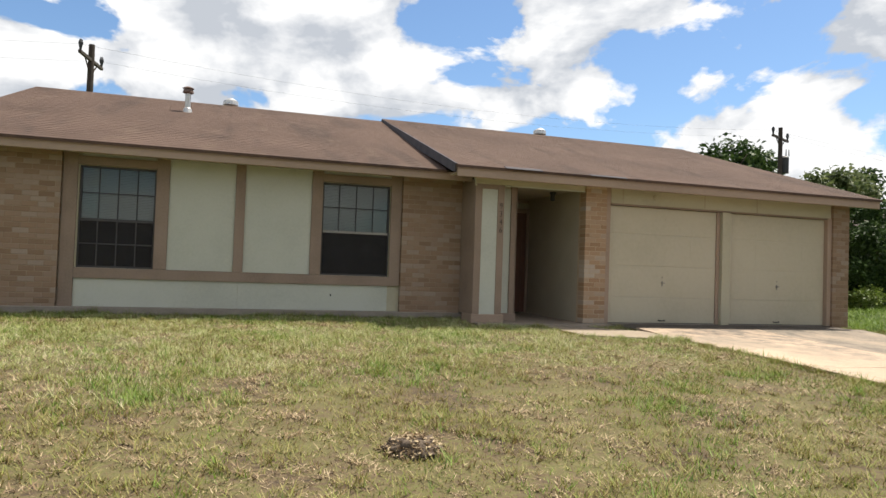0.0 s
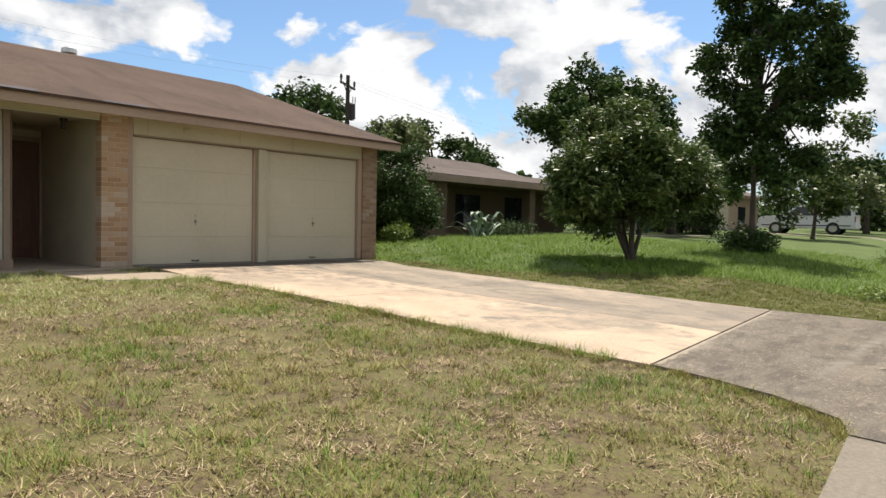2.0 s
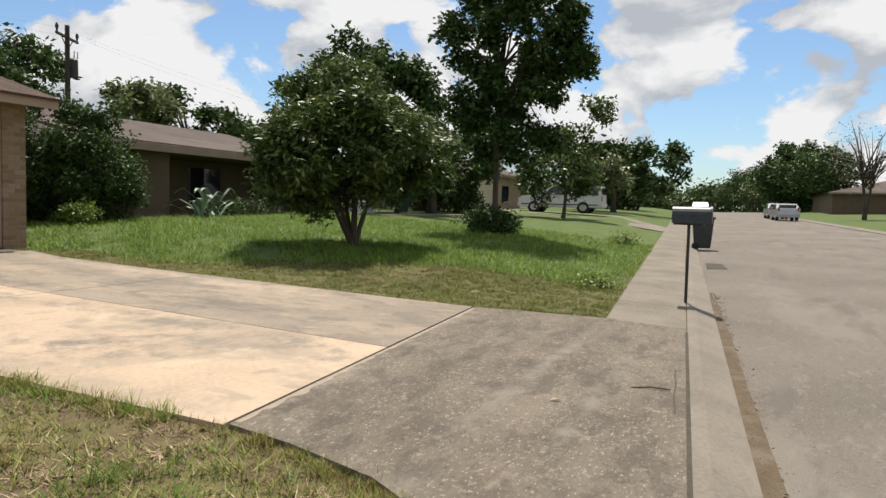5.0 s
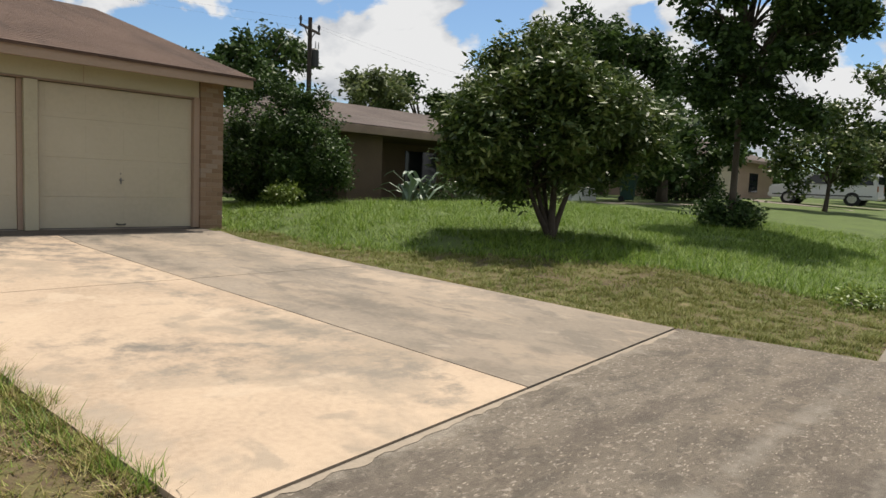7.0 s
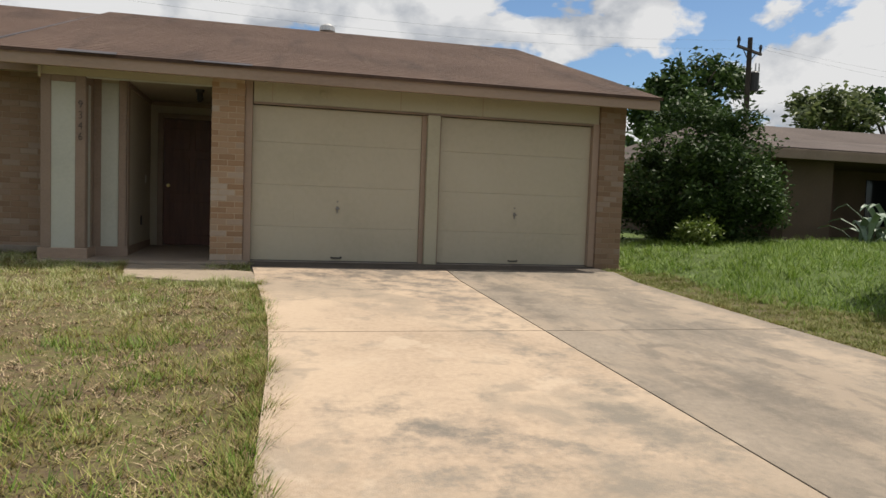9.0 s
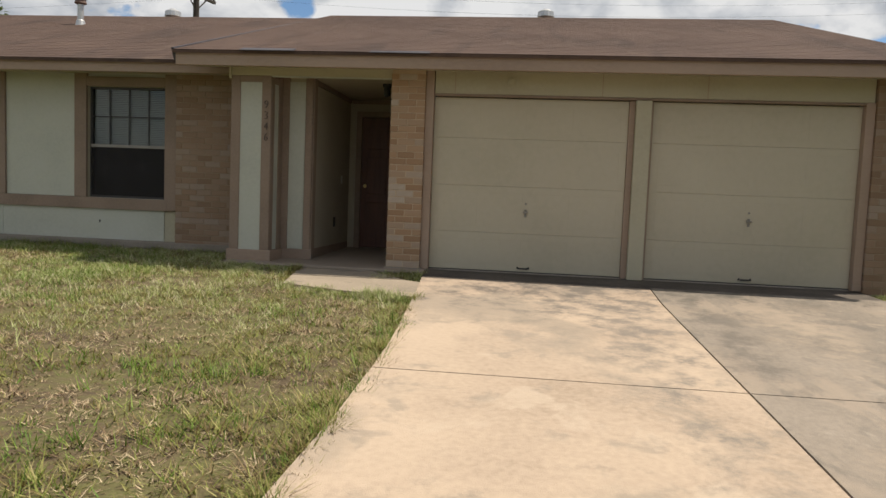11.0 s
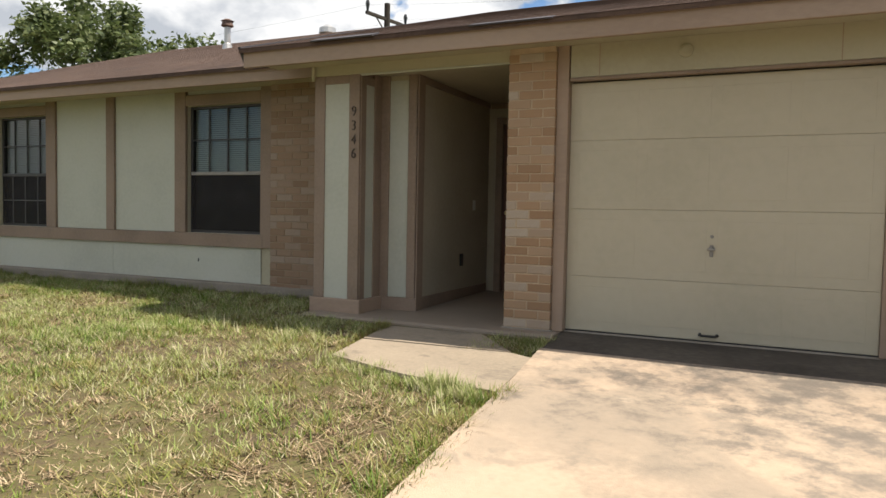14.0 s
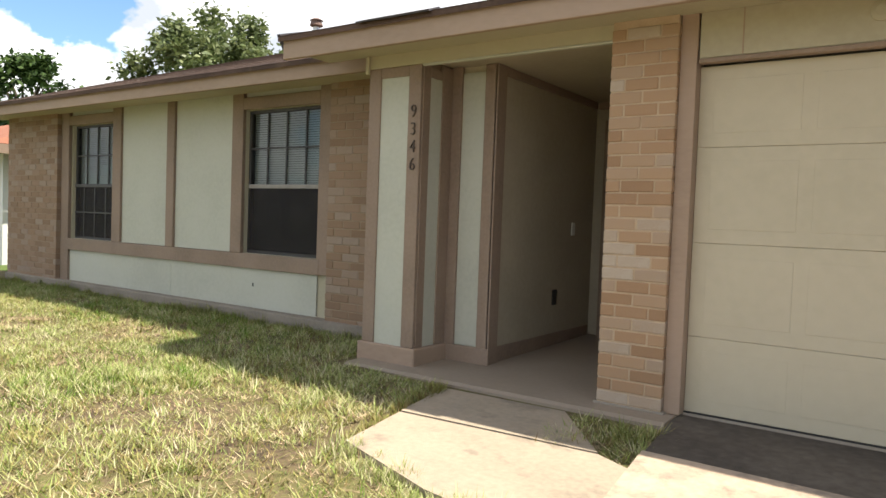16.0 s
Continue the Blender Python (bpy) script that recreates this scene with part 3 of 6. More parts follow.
# road with a slight crown
bm = bmesh.new()
street(-0.30, -4.9, -0.205, -0.13, -60, 400, bm, 10)
street(-4.9, -9.6, -0.13, -0.205, -60, 400, bm, 10)
tagged(part("road", bm, M_ROAD), "worn pale grey asphalt street", "road", kind="structure")
for nm, a, b, za, zb in (("kerb", 0.05, -0.30, -0.085, -0.17), ("kerb", -9.95, -9.6, -0.085, -0.17)):
    bm = bmesh.new()
    prof = [(a, za - 0.3), (a, za), (a * 0.7 + b * 0.3, za - 0.004), (a * 0.45 + b * 0.55, za - 0.035), (b, zb), (b, zb - 0.3)]
    prev = None
    for x in sorted(list(np.arange(-60, 400, 8.0)) + [2.0, 10.8, 110.0]):
        cur = [bm.verts.new((x, kerb_y(x) + v, z + rise(x))) for v, z in prof]
        if prev:
            for k in range(5):
                bm.faces.new([prev[k], cur[k], cur[k + 1], prev[k + 1]])
        prev = cur
    tagged(part(nm, bm, M_KERB), "rolled concrete street kerb", "kerb", kind="structure")

# pavement slabs beside the kerb
pave = thing("pavement", (13, 1.2, -0.1), "weathered concrete pavement beside the street", "pavement", kind="structure")
xs = [-14, -8.5, -3.4, 1.7, 5.55]
right = [11.55, 13.2, 14.7, 16.2, 17.7, 19.2, 20.7, 22.2, 23.7, 25.2, 28, 31, 34, 38, 44, 60, 120]
for seq in (xs, right):
    for a, b in zip(seq, seq[1:]):
        a += 0.012
        poly = [(a, kerb_y(a) + 0.06), (b, kerb_y(b) + 0.06), (b, kerb_y(b) + 0.95), (a, kerb_y(a) + 0.95)]
        part("paving_slab", prism(poly, lambda x, y: land(x, y) - 0.12, lambda x, y: land(x, y) + 0.025), M_WALKWAY, pave)


# ---- driveway ----
def drive_z(x, y):
    v = y - kerb_y(x)
    return -0.12 + 0.042 * min(v, 11.8) + 0.035 + 0.045 * step01((y - 9.8) / 1.2) + rise(x, v)


def left_edge(y):
    return np.interp(y, [2.7, 4.5, 6.2, 7.6, 9.3, 10.8], [6.39, 6.33, 6.38, 6.37, 6.25, 6.14])


def right_edge(y):
    return np.interp(y, [2.9, 4.0, 10.2, 11.2], [11.20, 11.12, 11.08, 11.14])


drive = thing("driveway", (8.8, 6.5, 0.1), "stained beige concrete driveway with dirt-filled joints", "driveway", kind="structure")
G = 0.007


def centre(y):
    return 8.66 + 0.002 * (7 - y)


def djoint(x):
    return 2.66 + (x - 6.38) * 0.075


def strip(y0, y1, xa, xb, mat, name, n=5):
    """A slab between two heights of the plan, split along y to follow the slope."""
    f0 = y0 if callable(y0) else (lambda x: y0)
    f1 = y1 if callable(y1) else (lambda x: y1)
    bm = bmesh.new()
    rows = []
    for k in range(n + 1):
        row = []
        for s in (0, 1):
            yy = f0(8.5) + (f1(8.5) - f0(8.5)) * k / n
            x = (xa, xb)[s](yy)
            yy = f0(x) + (f1(x) - f0(x)) * k / n
            x = (xa, xb)[s](yy)
            row.append((x, yy))
        rows.append(row)
    top = [[bm.verts.new((x, y, drive_z(x, y))) for x, y in r] for r in rows]
    bot = [[bm.verts.new((x, y, drive_z(x, y) - 0.16)) for x, y in r] for r in rows]
    for k in range(n):
        bm.faces.new([top[k][0], top[k][1], top[k + 1][1], top[k + 1][0]])
        bm.faces.new([bot[k][0], bot[k + 1][0], bot[k + 1][1], bot[k][1]])
        for s in (0, 1):
            bm.faces.new([top[k][s], top[k + 1][s], bot[k + 1][s], bot[k][s]])
    bm.faces.new([top[0][0], top[0][1], bot[0][1], bot[0][0]])
    bm.faces.new([top[n][0], top[n][1], bot[n][1], bot[n][0]])
    return part(name, bm, mat, drive)


strip(7.09 + G, 10.60, lambda y: left_edge(y), lambda y: centre(y) - G, M_DRIVE, "concrete_slab")
strip(7.09 + G, 10.66, lambda y: centre(y) + G, right_edge, M_DRIVE2, "concrete_slab")
strip(lambda x: djoint(x) + G, 7.09 - G, lambda y: left_edge(y), lambda y: centre(y) - G, M_DRIVE, "concrete_slab")
strip(lambda x: djoint(x) + G, 7.09 - G, lambda y: centre(y) + G, right_edge, M_DRIVE2, "concrete_slab")
# street-side apron, flaring out towards the kerb
ap = [(6.42, djoint(6.42) - 2 * G), (6.36, 2.2), (6.2, 1.6), (5.9, 1.1), (5.56, kerb_y(5.56) + 0.95), (5.56, kerb_y(5.56) + 0.06), (11.54, kerb_y(11.54) + 0.06), (11.54, 1.38), (11.60, 1.39), (11.40, 2.2), (11.20, djoint(11.20) - 2 * G)]
part("concrete_apron", prism(ap, lambda x, y: land(x, y) - 0.15, lambda x, y: -0.12 + 0.042 * (y - kerb_y(x)) + 0.033 + rise(x, y - kerb_y(x))), M_APRON, drive, "grey exposed-aggregate street apron")
# threshold reaches to the eave's shadow edge; its colour includes that shade
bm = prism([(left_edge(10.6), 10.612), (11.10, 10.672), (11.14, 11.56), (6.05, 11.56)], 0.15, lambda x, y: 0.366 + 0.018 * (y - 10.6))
part("threshold_slab", bm, M_OIL_SHADE, drive, "garage threshold darkened by oil stains and painted-in eave shade")
# dirt in the joints
def filler(points, w=0.05):
    bm = bmesh.new()
    prev = None
    for x, y in points:
        zz = drive_z(x, y) - (0.022 if y > 2.5 else -0.002)
        cur = (x, y, zz)
        if prev:
            d = Vector((cur[0] - prev[0], cur[1] - prev[1], 0)).normalized()
            s = Vector((-d.y, d.x, 0)) * w
            p, q = Vector(prev), Vector(cur)
            put(bm, [p - s, p + s, q + s, q - s], [(0, 1, 2, 3)])
        prev = cur
    part("joint_dirt", bm, M_JOINT, drive)


filler([(centre(y), y) for y in np.arange(2.95, 10.9, 0.4)])
filler([(x, 7.09) for x in np.arange(6.25, 11.4, 0.5)])
filler([(x, djoint(x) - 0.006) for x in np.arange(6.44, 11.2, 0.4)], 0.06)
filler([(x, kerb_y(x) + 0.058) for x in np.arange(5.6, 11.3, 0.3)], 0.014)
filler([(x, kerb_y(x) + 0.15 + 0.006 * math.sin(x * 9)) for x in np.arange(8.1, 9.4, 0.13)], 0.005)
# worn pale edge along the diagonal joint
random.seed(5)
bm = bmesh.new()
prev = None
x = 6.46
while x < 11.1:
    y0 = djoint(x) - 0.022
    w = 0.02 + 0.05 * abs(noise.noise(Vector((x * 3.0, 1, 1)))) + 0.03 * random.random()
    cur = [bm.verts.new((x, yy, -0.12 + 0.042 * (yy - kerb_y(x)) + 0.036 + rise(x, yy - kerb_y(x)))) for yy in (y0, y0 - w)]
    if prev:
        bm.faces.new([prev[0], prev[1], cur[1], cur[0]])
    prev = cur
    x += random.uniform(0.03, 0.09)
part("worn_joint_edge", bm, M_PALE, drive, "pale crumbled concrete edge")

# walkway from the drive to the porch
walkway = thing("walkway", (5.3, 10.3, 0.3), "short sandy concrete walkway with a crack and grassy edges", "walkway", kind="structure")
part("walkway_slab", prism([(4.56, 11.12), (4.70, 10.46), (5.95, 10.52), (5.47, 11.14)], 0.1, lambda x, y: 0.352), M_PATH, walkway)
part("walkway_slab", prism([(4.70, 10.445), (4.80, 9.86), (5.52, 9.60), (6.235, 9.48), (6.17, 10.40), (5.96, 10.505)], 0.1, lambda x, y: 0.348 - 0.03 * (10.5 - y)), M_PATH, walkway)

# ---- the house ----
house = thing("house", (3.7, 11.4, 0.33), "single-storey tan brick and cream house with a brown shingle roof", "house")


def board(x0, y0, z0, x1, y1, z1, mat=None, name="trim_board", label=""):
    return part(name, box(x0, y0, z0, x1, y1, z1, 0.004), mat or M_TRIM, house, label)


WY = 12.15
# foundation and floor slab
part("foundation", box(-4.22, 12.02, -0.1, 3.6, 20.9, 0.50, 0.01), M_FOUND, house)
part("foundation", box(5.62, 11.47, -0.1, 11.54, 20.9, 0.395, 0.01), M_FOUND, house)
part("porch_floor", loft([(11.17, 0.1), (11.17, 0.368), (11.20, 0.385), (13.9, 0.425), (13.9, 0.1)], "x", 3.56, 6.08), M_PORCH, house, "tan painted concrete porch floor")

# panelled front wall, built round the two window openings
W1 = (-2.55, -1.47, 1.085, 2.63)
W2 = (1.10, 2.26, 1.085, 2.63)
for x0, x1 in ((-4.20, W1[0]), (W1[1], W2[0]), (W2[1], 3.60)):
    part("wall_section", box(x0, WY + 0.015, 0.5, x1, WY + 0.15, 3.0), M_CREAM, house)
for w in (W1, W2):
    part("wall_section", box(w[0], WY + 0.015, 0.5, w[1], WY + 0.15, w[2]), M_CREAM, house)
    part("wall_section", box(w[0], WY + 0.015, w[3], w[1], WY + 0.15, 3.0), M_CREAM, house)
for x0, x1, z0, z1 in ((-1.28, -0.29, 1.085, 2.86), (-0.14, 0.92, 1.085, 2.86), (-2.57, -0.2, 0.50, 0.925), (-0.197, 2.25, 0.50, 0.925), (-2.52, -1.50, 2.765, 2.86), (1.12, 2.28, 2.765, 2.86)):
    part("siding_panel", box(x0, WY - 0.003, z0, x1, WY + 0.012, z1, 0.002), M_WHITE, house, "off-white textured siding panel")
yb = WY - 0.035
board(-2.77, yb, 0.47, -2.57, WY + 0.01, 2.86)
board(-1.47, yb, 1.085, -1.28, WY + 0.01, 2.86)
board(-0.29, yb, 1.085, -0.14, WY + 0.01, 2.86)
board(0.92, yb, 1.085, 1.10, WY + 0.01, 2.86)
board(2.262, yb, 0.93, 2.45, WY + 0.01, 2.86)
board(-2.57, yb - 0.003, 0.925, 2.30, WY + 0.01, 1.082)
board(-2.57, yb + 0.003, 2.632, -1.47, WY + 0.01, 2.762)
board(1.10, yb + 0.003, 2.632, 2.262, WY + 0.01, 2.762)
part("loose_screw_hole", box(1.28, WY - 0.006, 0.73, 1.30, WY - 0.001, 0.77), M_DARKMETAL, house, "small dark chip in the siding")


def window(w, lower_bars, tilt):
    x0, x1, z0, z1 = w
    mid = z0 + (z1 - z0) * 0.47
    y = WY + 0.03
    win = part("window", box(x0, y + 0.028, z0, x0 + 0.03, y + 0.09, z1, 0.003), M_BRONZE, house, "dark-framed single-hung window, screen over the lower half")
    for a, b, c, d in ((x0 + 0.03, x1 - 0.03, z0, z0 + 0.035), (x0 + 0.03, x1 - 0.03, z1 - 0.03, z1), (x1 - 0.03, x1, z0, z1)):
        part("window_frame", box(a, y + 0.028, c, b, y + 0.09, d, 0.003), M_BRONZE, win)
    part("meeting_rail", box(x0 + 0.03, y + 0.004, mid - 0.022, x1 - 0.03, y + 0.07, mid + 0.022, 0.003), M_RAIL if tilt else M_BRONZE, win)
    bm = bmesh.new()
    put(bm, [(x0 + 0.03, y + 0.014, z0 + 0.035), (x1 - 0.03, y + 0.014, z0 + 0.035), (x1 - 0.03, y + 0.014, mid - 0.022), (x0 + 0.03, y + 0.014, mid - 0.022)], [(0, 1, 2, 3)])
    part("screen", bm, M_SCREEN, win, "dark insect screen")
    bm = bmesh.new()
    put(bm, [(x0 + 0.03, y + 0.052, z0 + 0.03), (x1 - 0.03, y + 0.052, z0 + 0.03), (x1 - 0.03, y + 0.052, z1 - 0.03), (x0 + 0.03, y + 0.052, z1 - 0.03)], [(0, 1, 2, 3)])
    g = part("pane", bm, M_GLASS, win)
    g.visible_shadow = False
    for k in (1, 2, 3):
        x = x0 + (x1 - x0) * k / 4
        part("muntin", box(x - 0.009, y + 0.036, mid + 0.022, x + 0.009, y + 0.05, z1 - 0.03), M_BRONZE, win)
        if lower_bars:
            part("muntin", box(x - 0.009, y + 0.004, z0 + 0.035, x + 0.009, y + 0.012, mid - 0.022), M_BRONZE, win)
    zz = (mid + z1) / 2
    part("muntin", box(x0 + 0.03, y + 0.034, zz - 0.009, x1 - 0.03, y + 0.049, zz + 0.009), M_BRONZE, win)
    if lower_bars:
        zz = (mid + z0) / 2
        part("muntin", box(x0 + 0.03, y + 0.002, zz - 0.009, x1 - 0.03, y + 0.011, zz + 0.009), M_BRONZE, win)
    # blind behind the glass
    z = z1 - 0.05
    first = None
    while z > z0 + 0.03:
        bm = loft([(WY + 0.115, z), (WY + 0.128, z + 0.021), (WY + 0.13, z + 0.022), (WY + 0.117, z)], "x", x0 + 0.02, x1 - 0.02)
        if first is None:
            first = part("slat", bm, M_BLIND, win)
        else:
            bm.free()
            ob = new("slat", first.data)
            ob.location = (0, 0, z - (z1 - 0.05))
            ob.parent = win
        z -= 0.025


window(W1, True, False)
window(W2, False, True)
# closed room behind the windows, its lack of light put into the colour
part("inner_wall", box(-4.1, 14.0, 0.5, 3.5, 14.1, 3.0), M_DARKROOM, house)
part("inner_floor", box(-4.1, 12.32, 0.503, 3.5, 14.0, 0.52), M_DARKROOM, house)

# remaining outside walls
part("side_wall", box(-4.20, 12.31, 0.5, -4.06, 20.7, 2.95), M_CREAM, house)
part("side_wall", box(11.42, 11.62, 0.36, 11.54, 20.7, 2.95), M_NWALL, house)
part("back_wall", box(-4.2, 20.7, 0.3, 11.6, 20.85, 2.95), M_CREAM, house)

# entry column with a white panel front and side
CY = 11.40
part("column_core", box(3.60, CY + 0.03, 0.34, 4.03, 11.90, 2.78), M_TRIM, house)
board(3.53, CY, 0.52, 3.65, CY + 0.028, 2.70)
board(3.93, CY, 0.52, 4.05, CY + 0.028, 2.70)
board(3.65, CY + 0.002, 2.62, 3.93, CY + 0.028, 2.70)
part("siding_panel", box(3.65, CY + 0.012, 0.52, 3.93, CY + 0.03, 2.62), M_WHITE, house)
board(3.53, CY + 0.028, 0.52, 3.60, 12.1, 2.78)
part("siding_panel", box(4.03, CY + 0.12, 0.52, 4.045, 11.68, 2.62), M_WHITE, house)
board(4.03, CY + 0.028, 0.52, 4.056, CY + 0.12, 2.70)
board(4.03, 11.68, 0.52, 4.056, 11.818, 2.74)
board(4.03, CY + 0.12, 2.62, 4.056, 11.68, 2.70)
part("column_base", box(3.50, CY - 0.025, 0.33, 4.085, 11.84, 0.52, 0.008), M_FASCIA, house, "tan painted column base")
# recess walls between column and front door
part("recess_wall", box(4.03, 11.86, 0.36, 4.45, 12.0, 2.78), M_CREAM, house)
part("siding_panel", box(4.14, 11.845, 0.52, 4.36, 11.86, 2.70), M_WHITE, house)
board(4.03, 11.82, 0.40, 4.14, 11.858, 2.75)
board(4.36, 11.82, 0.36, 4.47, 11.858, 2.75)
board(4.452, 11.82, 0.36, 4.478, 11.96, 2.75)
part("baseboard", box(4.08, 11.80, 0.36, 4.49, 11.82, 0.52, 0.004), M_TRIM, house)
part("recess_wall", box(4.33, 12.0, 0.36, 4.45, 13.80, 2.78), M_ALCOVE, house, "tan recess wall in shade")
part("baseboard", box(4.452, 11.96, 0.36, 4.465, 13.75, 0.52, 0.003), M_TRIM, house)
part("cornice", box(4.452, 11.96, 2.68, 4.48, 13.75, 2.745, 0.004), M_TRIM, house)
part("recess_wall", box(5.60, 11.60, 0.36, 5.72, 13.80, 2.78), M_ALCOVE, house)
part("recess_wall", box(4.33, 13.80, 0.36, 5.72, 13.92, 2.78), M_ALCOVE, house)
part("recess_ceiling", box(3.6, 11.42, 2.75, 6.0, 13.9, 2.79), M_ALCOVE, house)
part("cornice", box(4.48, 13.77, 2.68, 5.6, 13.798, 2.745, 0.004), M_TRIM, house)
# front door
door = part("front_door", box(4.66, 13.745, 0.44, 5.54, 13.79, 2.47, 0.004), M_DARKWOOD, house, "closed dark brown panelled front door")
for x0, x1 in ((4.75, 5.06), (5.14, 5.45)):
    for z0, z1 in ((0.60, 1.15), (1.28, 1.85), (1.98, 2.32)):
        bm = box(x0, 13.735, z0, x1, 13.75, z1, 0.006)
        part("door_panel", bm, M_DARKWOOD, door)
bm = tube([(4.74, 13.745, 1.40), (4.74, 13.70, 1.40), (4.74, 13.685, 1.40), (4.74, 13.67, 1.40)], [0.012, 0.014, 0.03, 0.022], 12)
part("knob", bm, M_BRASS, door, "bright brass knob")
board(4.57, 13.73, 0.36, 4.655, 13.80, 2.56)
board(5.545, 13.73, 0.36, 5.598, 13.80, 2.56)
board(4.655, 13.732, 2.475, 5.545, 13.80, 2.56)
part("light_switch", box(4.451, 13.3, 1.42, 4.462, 13.37, 1.54, 0.003), M_BLIND, house)
part("outlet_cover", box(4.451, 12.95, 0.78, 4.464, 13.03, 0.92, 0.003), M_DARKMETAL, house)
lamp = part("porch_lamp", tube([(5.35, 12.2, 2.75), (5.35, 12.2, 2.71), (5.35, 12.2, 2.70), (5.35, 12.2, 2.60), (5.35, 12.2, 2.58)], [0.06, 0.055, 0.04, 0.045, 0.02], 12), M_DARKMETAL, house, "small unlit porch lamp")
# house number, one digit above the other
for k, ch in enumerate("9346"):
    cu = bpy.data.curves.new("digit", "FONT")
    cu.body, cu.size, cu.extrude, cu.align_x = ch, 0.14, 0.006, "CENTER"
    cu.offset = -0.0025
    tmp = new("digit_tmp", cu)
    deps = bpy.context.evaluated_depsgraph_get()
    me = bpy.data.meshes.new_from_object(tmp.evaluated_get(deps))
    bpy.data.objects.remove(tmp)
    me.transform(Matrix.Diagonal((0.85, 1, 1, 1)))
    me.transform(pose(3.992, CY - 0.008, 2.30 - 0.135 * k, 90, 0, 0))
    me.materials.clear()
    me.materials.append(M_TAG)
    ob = new("house_digit", me)
    ob.parent = house
    ob.matrix_parent_inverse = house.matrix_basis.inverted()
    tagged(ob, "bronze house number digit " + ch)

# beams, soffits, fascias
board(3.53, CY + 0.0, 2.702, 5.585, CY + 0.10, 2.86, M_CREAM, "entry_beam")
part("drip_strip", box(4.06, CY - 0.006, 2.685, 5.585, CY + 0.03, 2.70, 0.003), M_WHITE, house)
part("downspout", box(3.505, CY - 0.03, 2.66, 3.54, CY - 0.002, 2.86, 0.006), M_CREAM, house)
part("header_beam", box(6.11, 11.41, 2.535, 11.13, 11.60, 2.86, 0.004), M_CREAM, house, "cream header board over the garage doors")
for x in (6.35, 8.1, 9.3):
    part("header_seam", box(x, 11.406, 2.54, x + 0.006, 11.411, 2.86), M_FASCIA, house)
part("drip_strip", box(6.11, 11.402, 2.505, 11.08, 11.46, 2.533, 0.004), M_TRIM, house)
part("light_box_cover", tube([(7.03, 11.41, 2.69), (7.03, 11.398, 2.69), (7.03, 11.39, 2.69)], [0.055, 0.053, 0.03], 16), M_CREAM, house, "round blank light-box cover")
part("soffit", box(3.08, 10.97, 2.80, 11.82, 11.40, 2.815), M_CREAM, house)
part("soffit", box(-4.55, 11.625, 2.80, 3.5, 12.10, 2.815), M_CREAM, house)
EG = 10.95
part("fascia_board", box(3.03, EG - 0.02, 2.735, 11.84, EG + 0.02, 2.888, 0.004), M_FASCIA, house, "tan fascia board, slightly warped")
part("fascia_board", box(-4.58, 11.58, 2.745, 3.528, 11.62, 2.88, 0.004), M_FASCIA, house)


def roof(x0, x1, xr0, xr1, ye, ze, yr, zr, yb, name, t=0.035):
    """A two-sided roof slab with a hip-like cut at its ends."""
    bm = bmesh.new()
    pts = [(x0, ye, ze), (x1, ye, ze), (xr1, yr, zr), (xr0, yr, zr), (x0, yb, ze), (x1, yb, ze)]
    top = [bm.verts.new((x, y, z + t)) for x, y, z in pts]
    bot = [bm.verts.new((x, y, z - 0.005)) for x, y, z in pts]
    for f in ((0, 1, 2, 3), (3, 2, 5, 4)):
        bm.faces.new([top[i] for i in f])
        bm.faces.new([bot[i] for i in f[::-1]])
    for a, b in ((0, 1), (1, 2), (2, 5), (5, 4), (4, 3), (3, 0)):
        bm.faces.new([top[a], top[b], bot[b], bot[a]])
    return part(name, bm, M_ROOF, house, "weathered brown asphalt-shingle roof")


YR, ZG, ZW = 17.0, 4.80, 4.74
gr = roof(3.00, 11.88, 3.15, 11.66, EG - 0.05, 2.875, YR, ZG, 23.0, "garage_roof")
wr = roof(-4.62, 3.07, -4.25, 3.4, 11.54, 2.868, YR, ZW, 22.5, "wing_roof")
# raised edge where the garage roof stands over the wing roof
bm = bmesh.new()
put(bm, [(2.985, 10.98, 2.80), (3.135, YR, ZG - 0.16), (3.135, YR, ZG + 0.03), (2.985, 10.90, 2.93), (3.02, 10.98, 2.80), (3.17, YR, ZG - 0.16), (3.17, YR, ZG + 0.03), (3.02, 10.90, 2.93)], BOXF)
part("rake_board", bm, M_RAKE, house, "dark weathered rake board between the two roofs")
for x0, xr in ((-4.60, -4.24), (11.83, 11.64)):
    bm = bmesh.new()
    ze = 2.863 if x0 < 0 else 2.868
    zr = (ZW if x0 < 0 else ZG)
    y0 = 11.58 if x0 < 0 else EG
    put(bm, [(x0, y0, ze - 0.14), (xr, YR, zr - 0.16), (xr, YR, zr - 0.006), (x0, y0, ze - 0.006), (x0 + 0.03, y0, ze - 0.14), (xr + 0.03, YR, zr - 0.16), (xr + 0.03, YR, zr - 0.006), (x0 + 0.03, y0, ze - 0.006)], BOXF)
    part("rake_board", bm, M_FASCIA, house)
    part("gable_wall", loft([(12.2 if x0 < 0 else 11.7, 2.9), (YR, zr - 0.1), (20.7, 2.9)], "x", min(x0, xr) + (0.42 if x0 < 0 else -0.18), max(x0, xr) + (0.15 if x0 < 0 else -0.26)), M_CREAM, house)
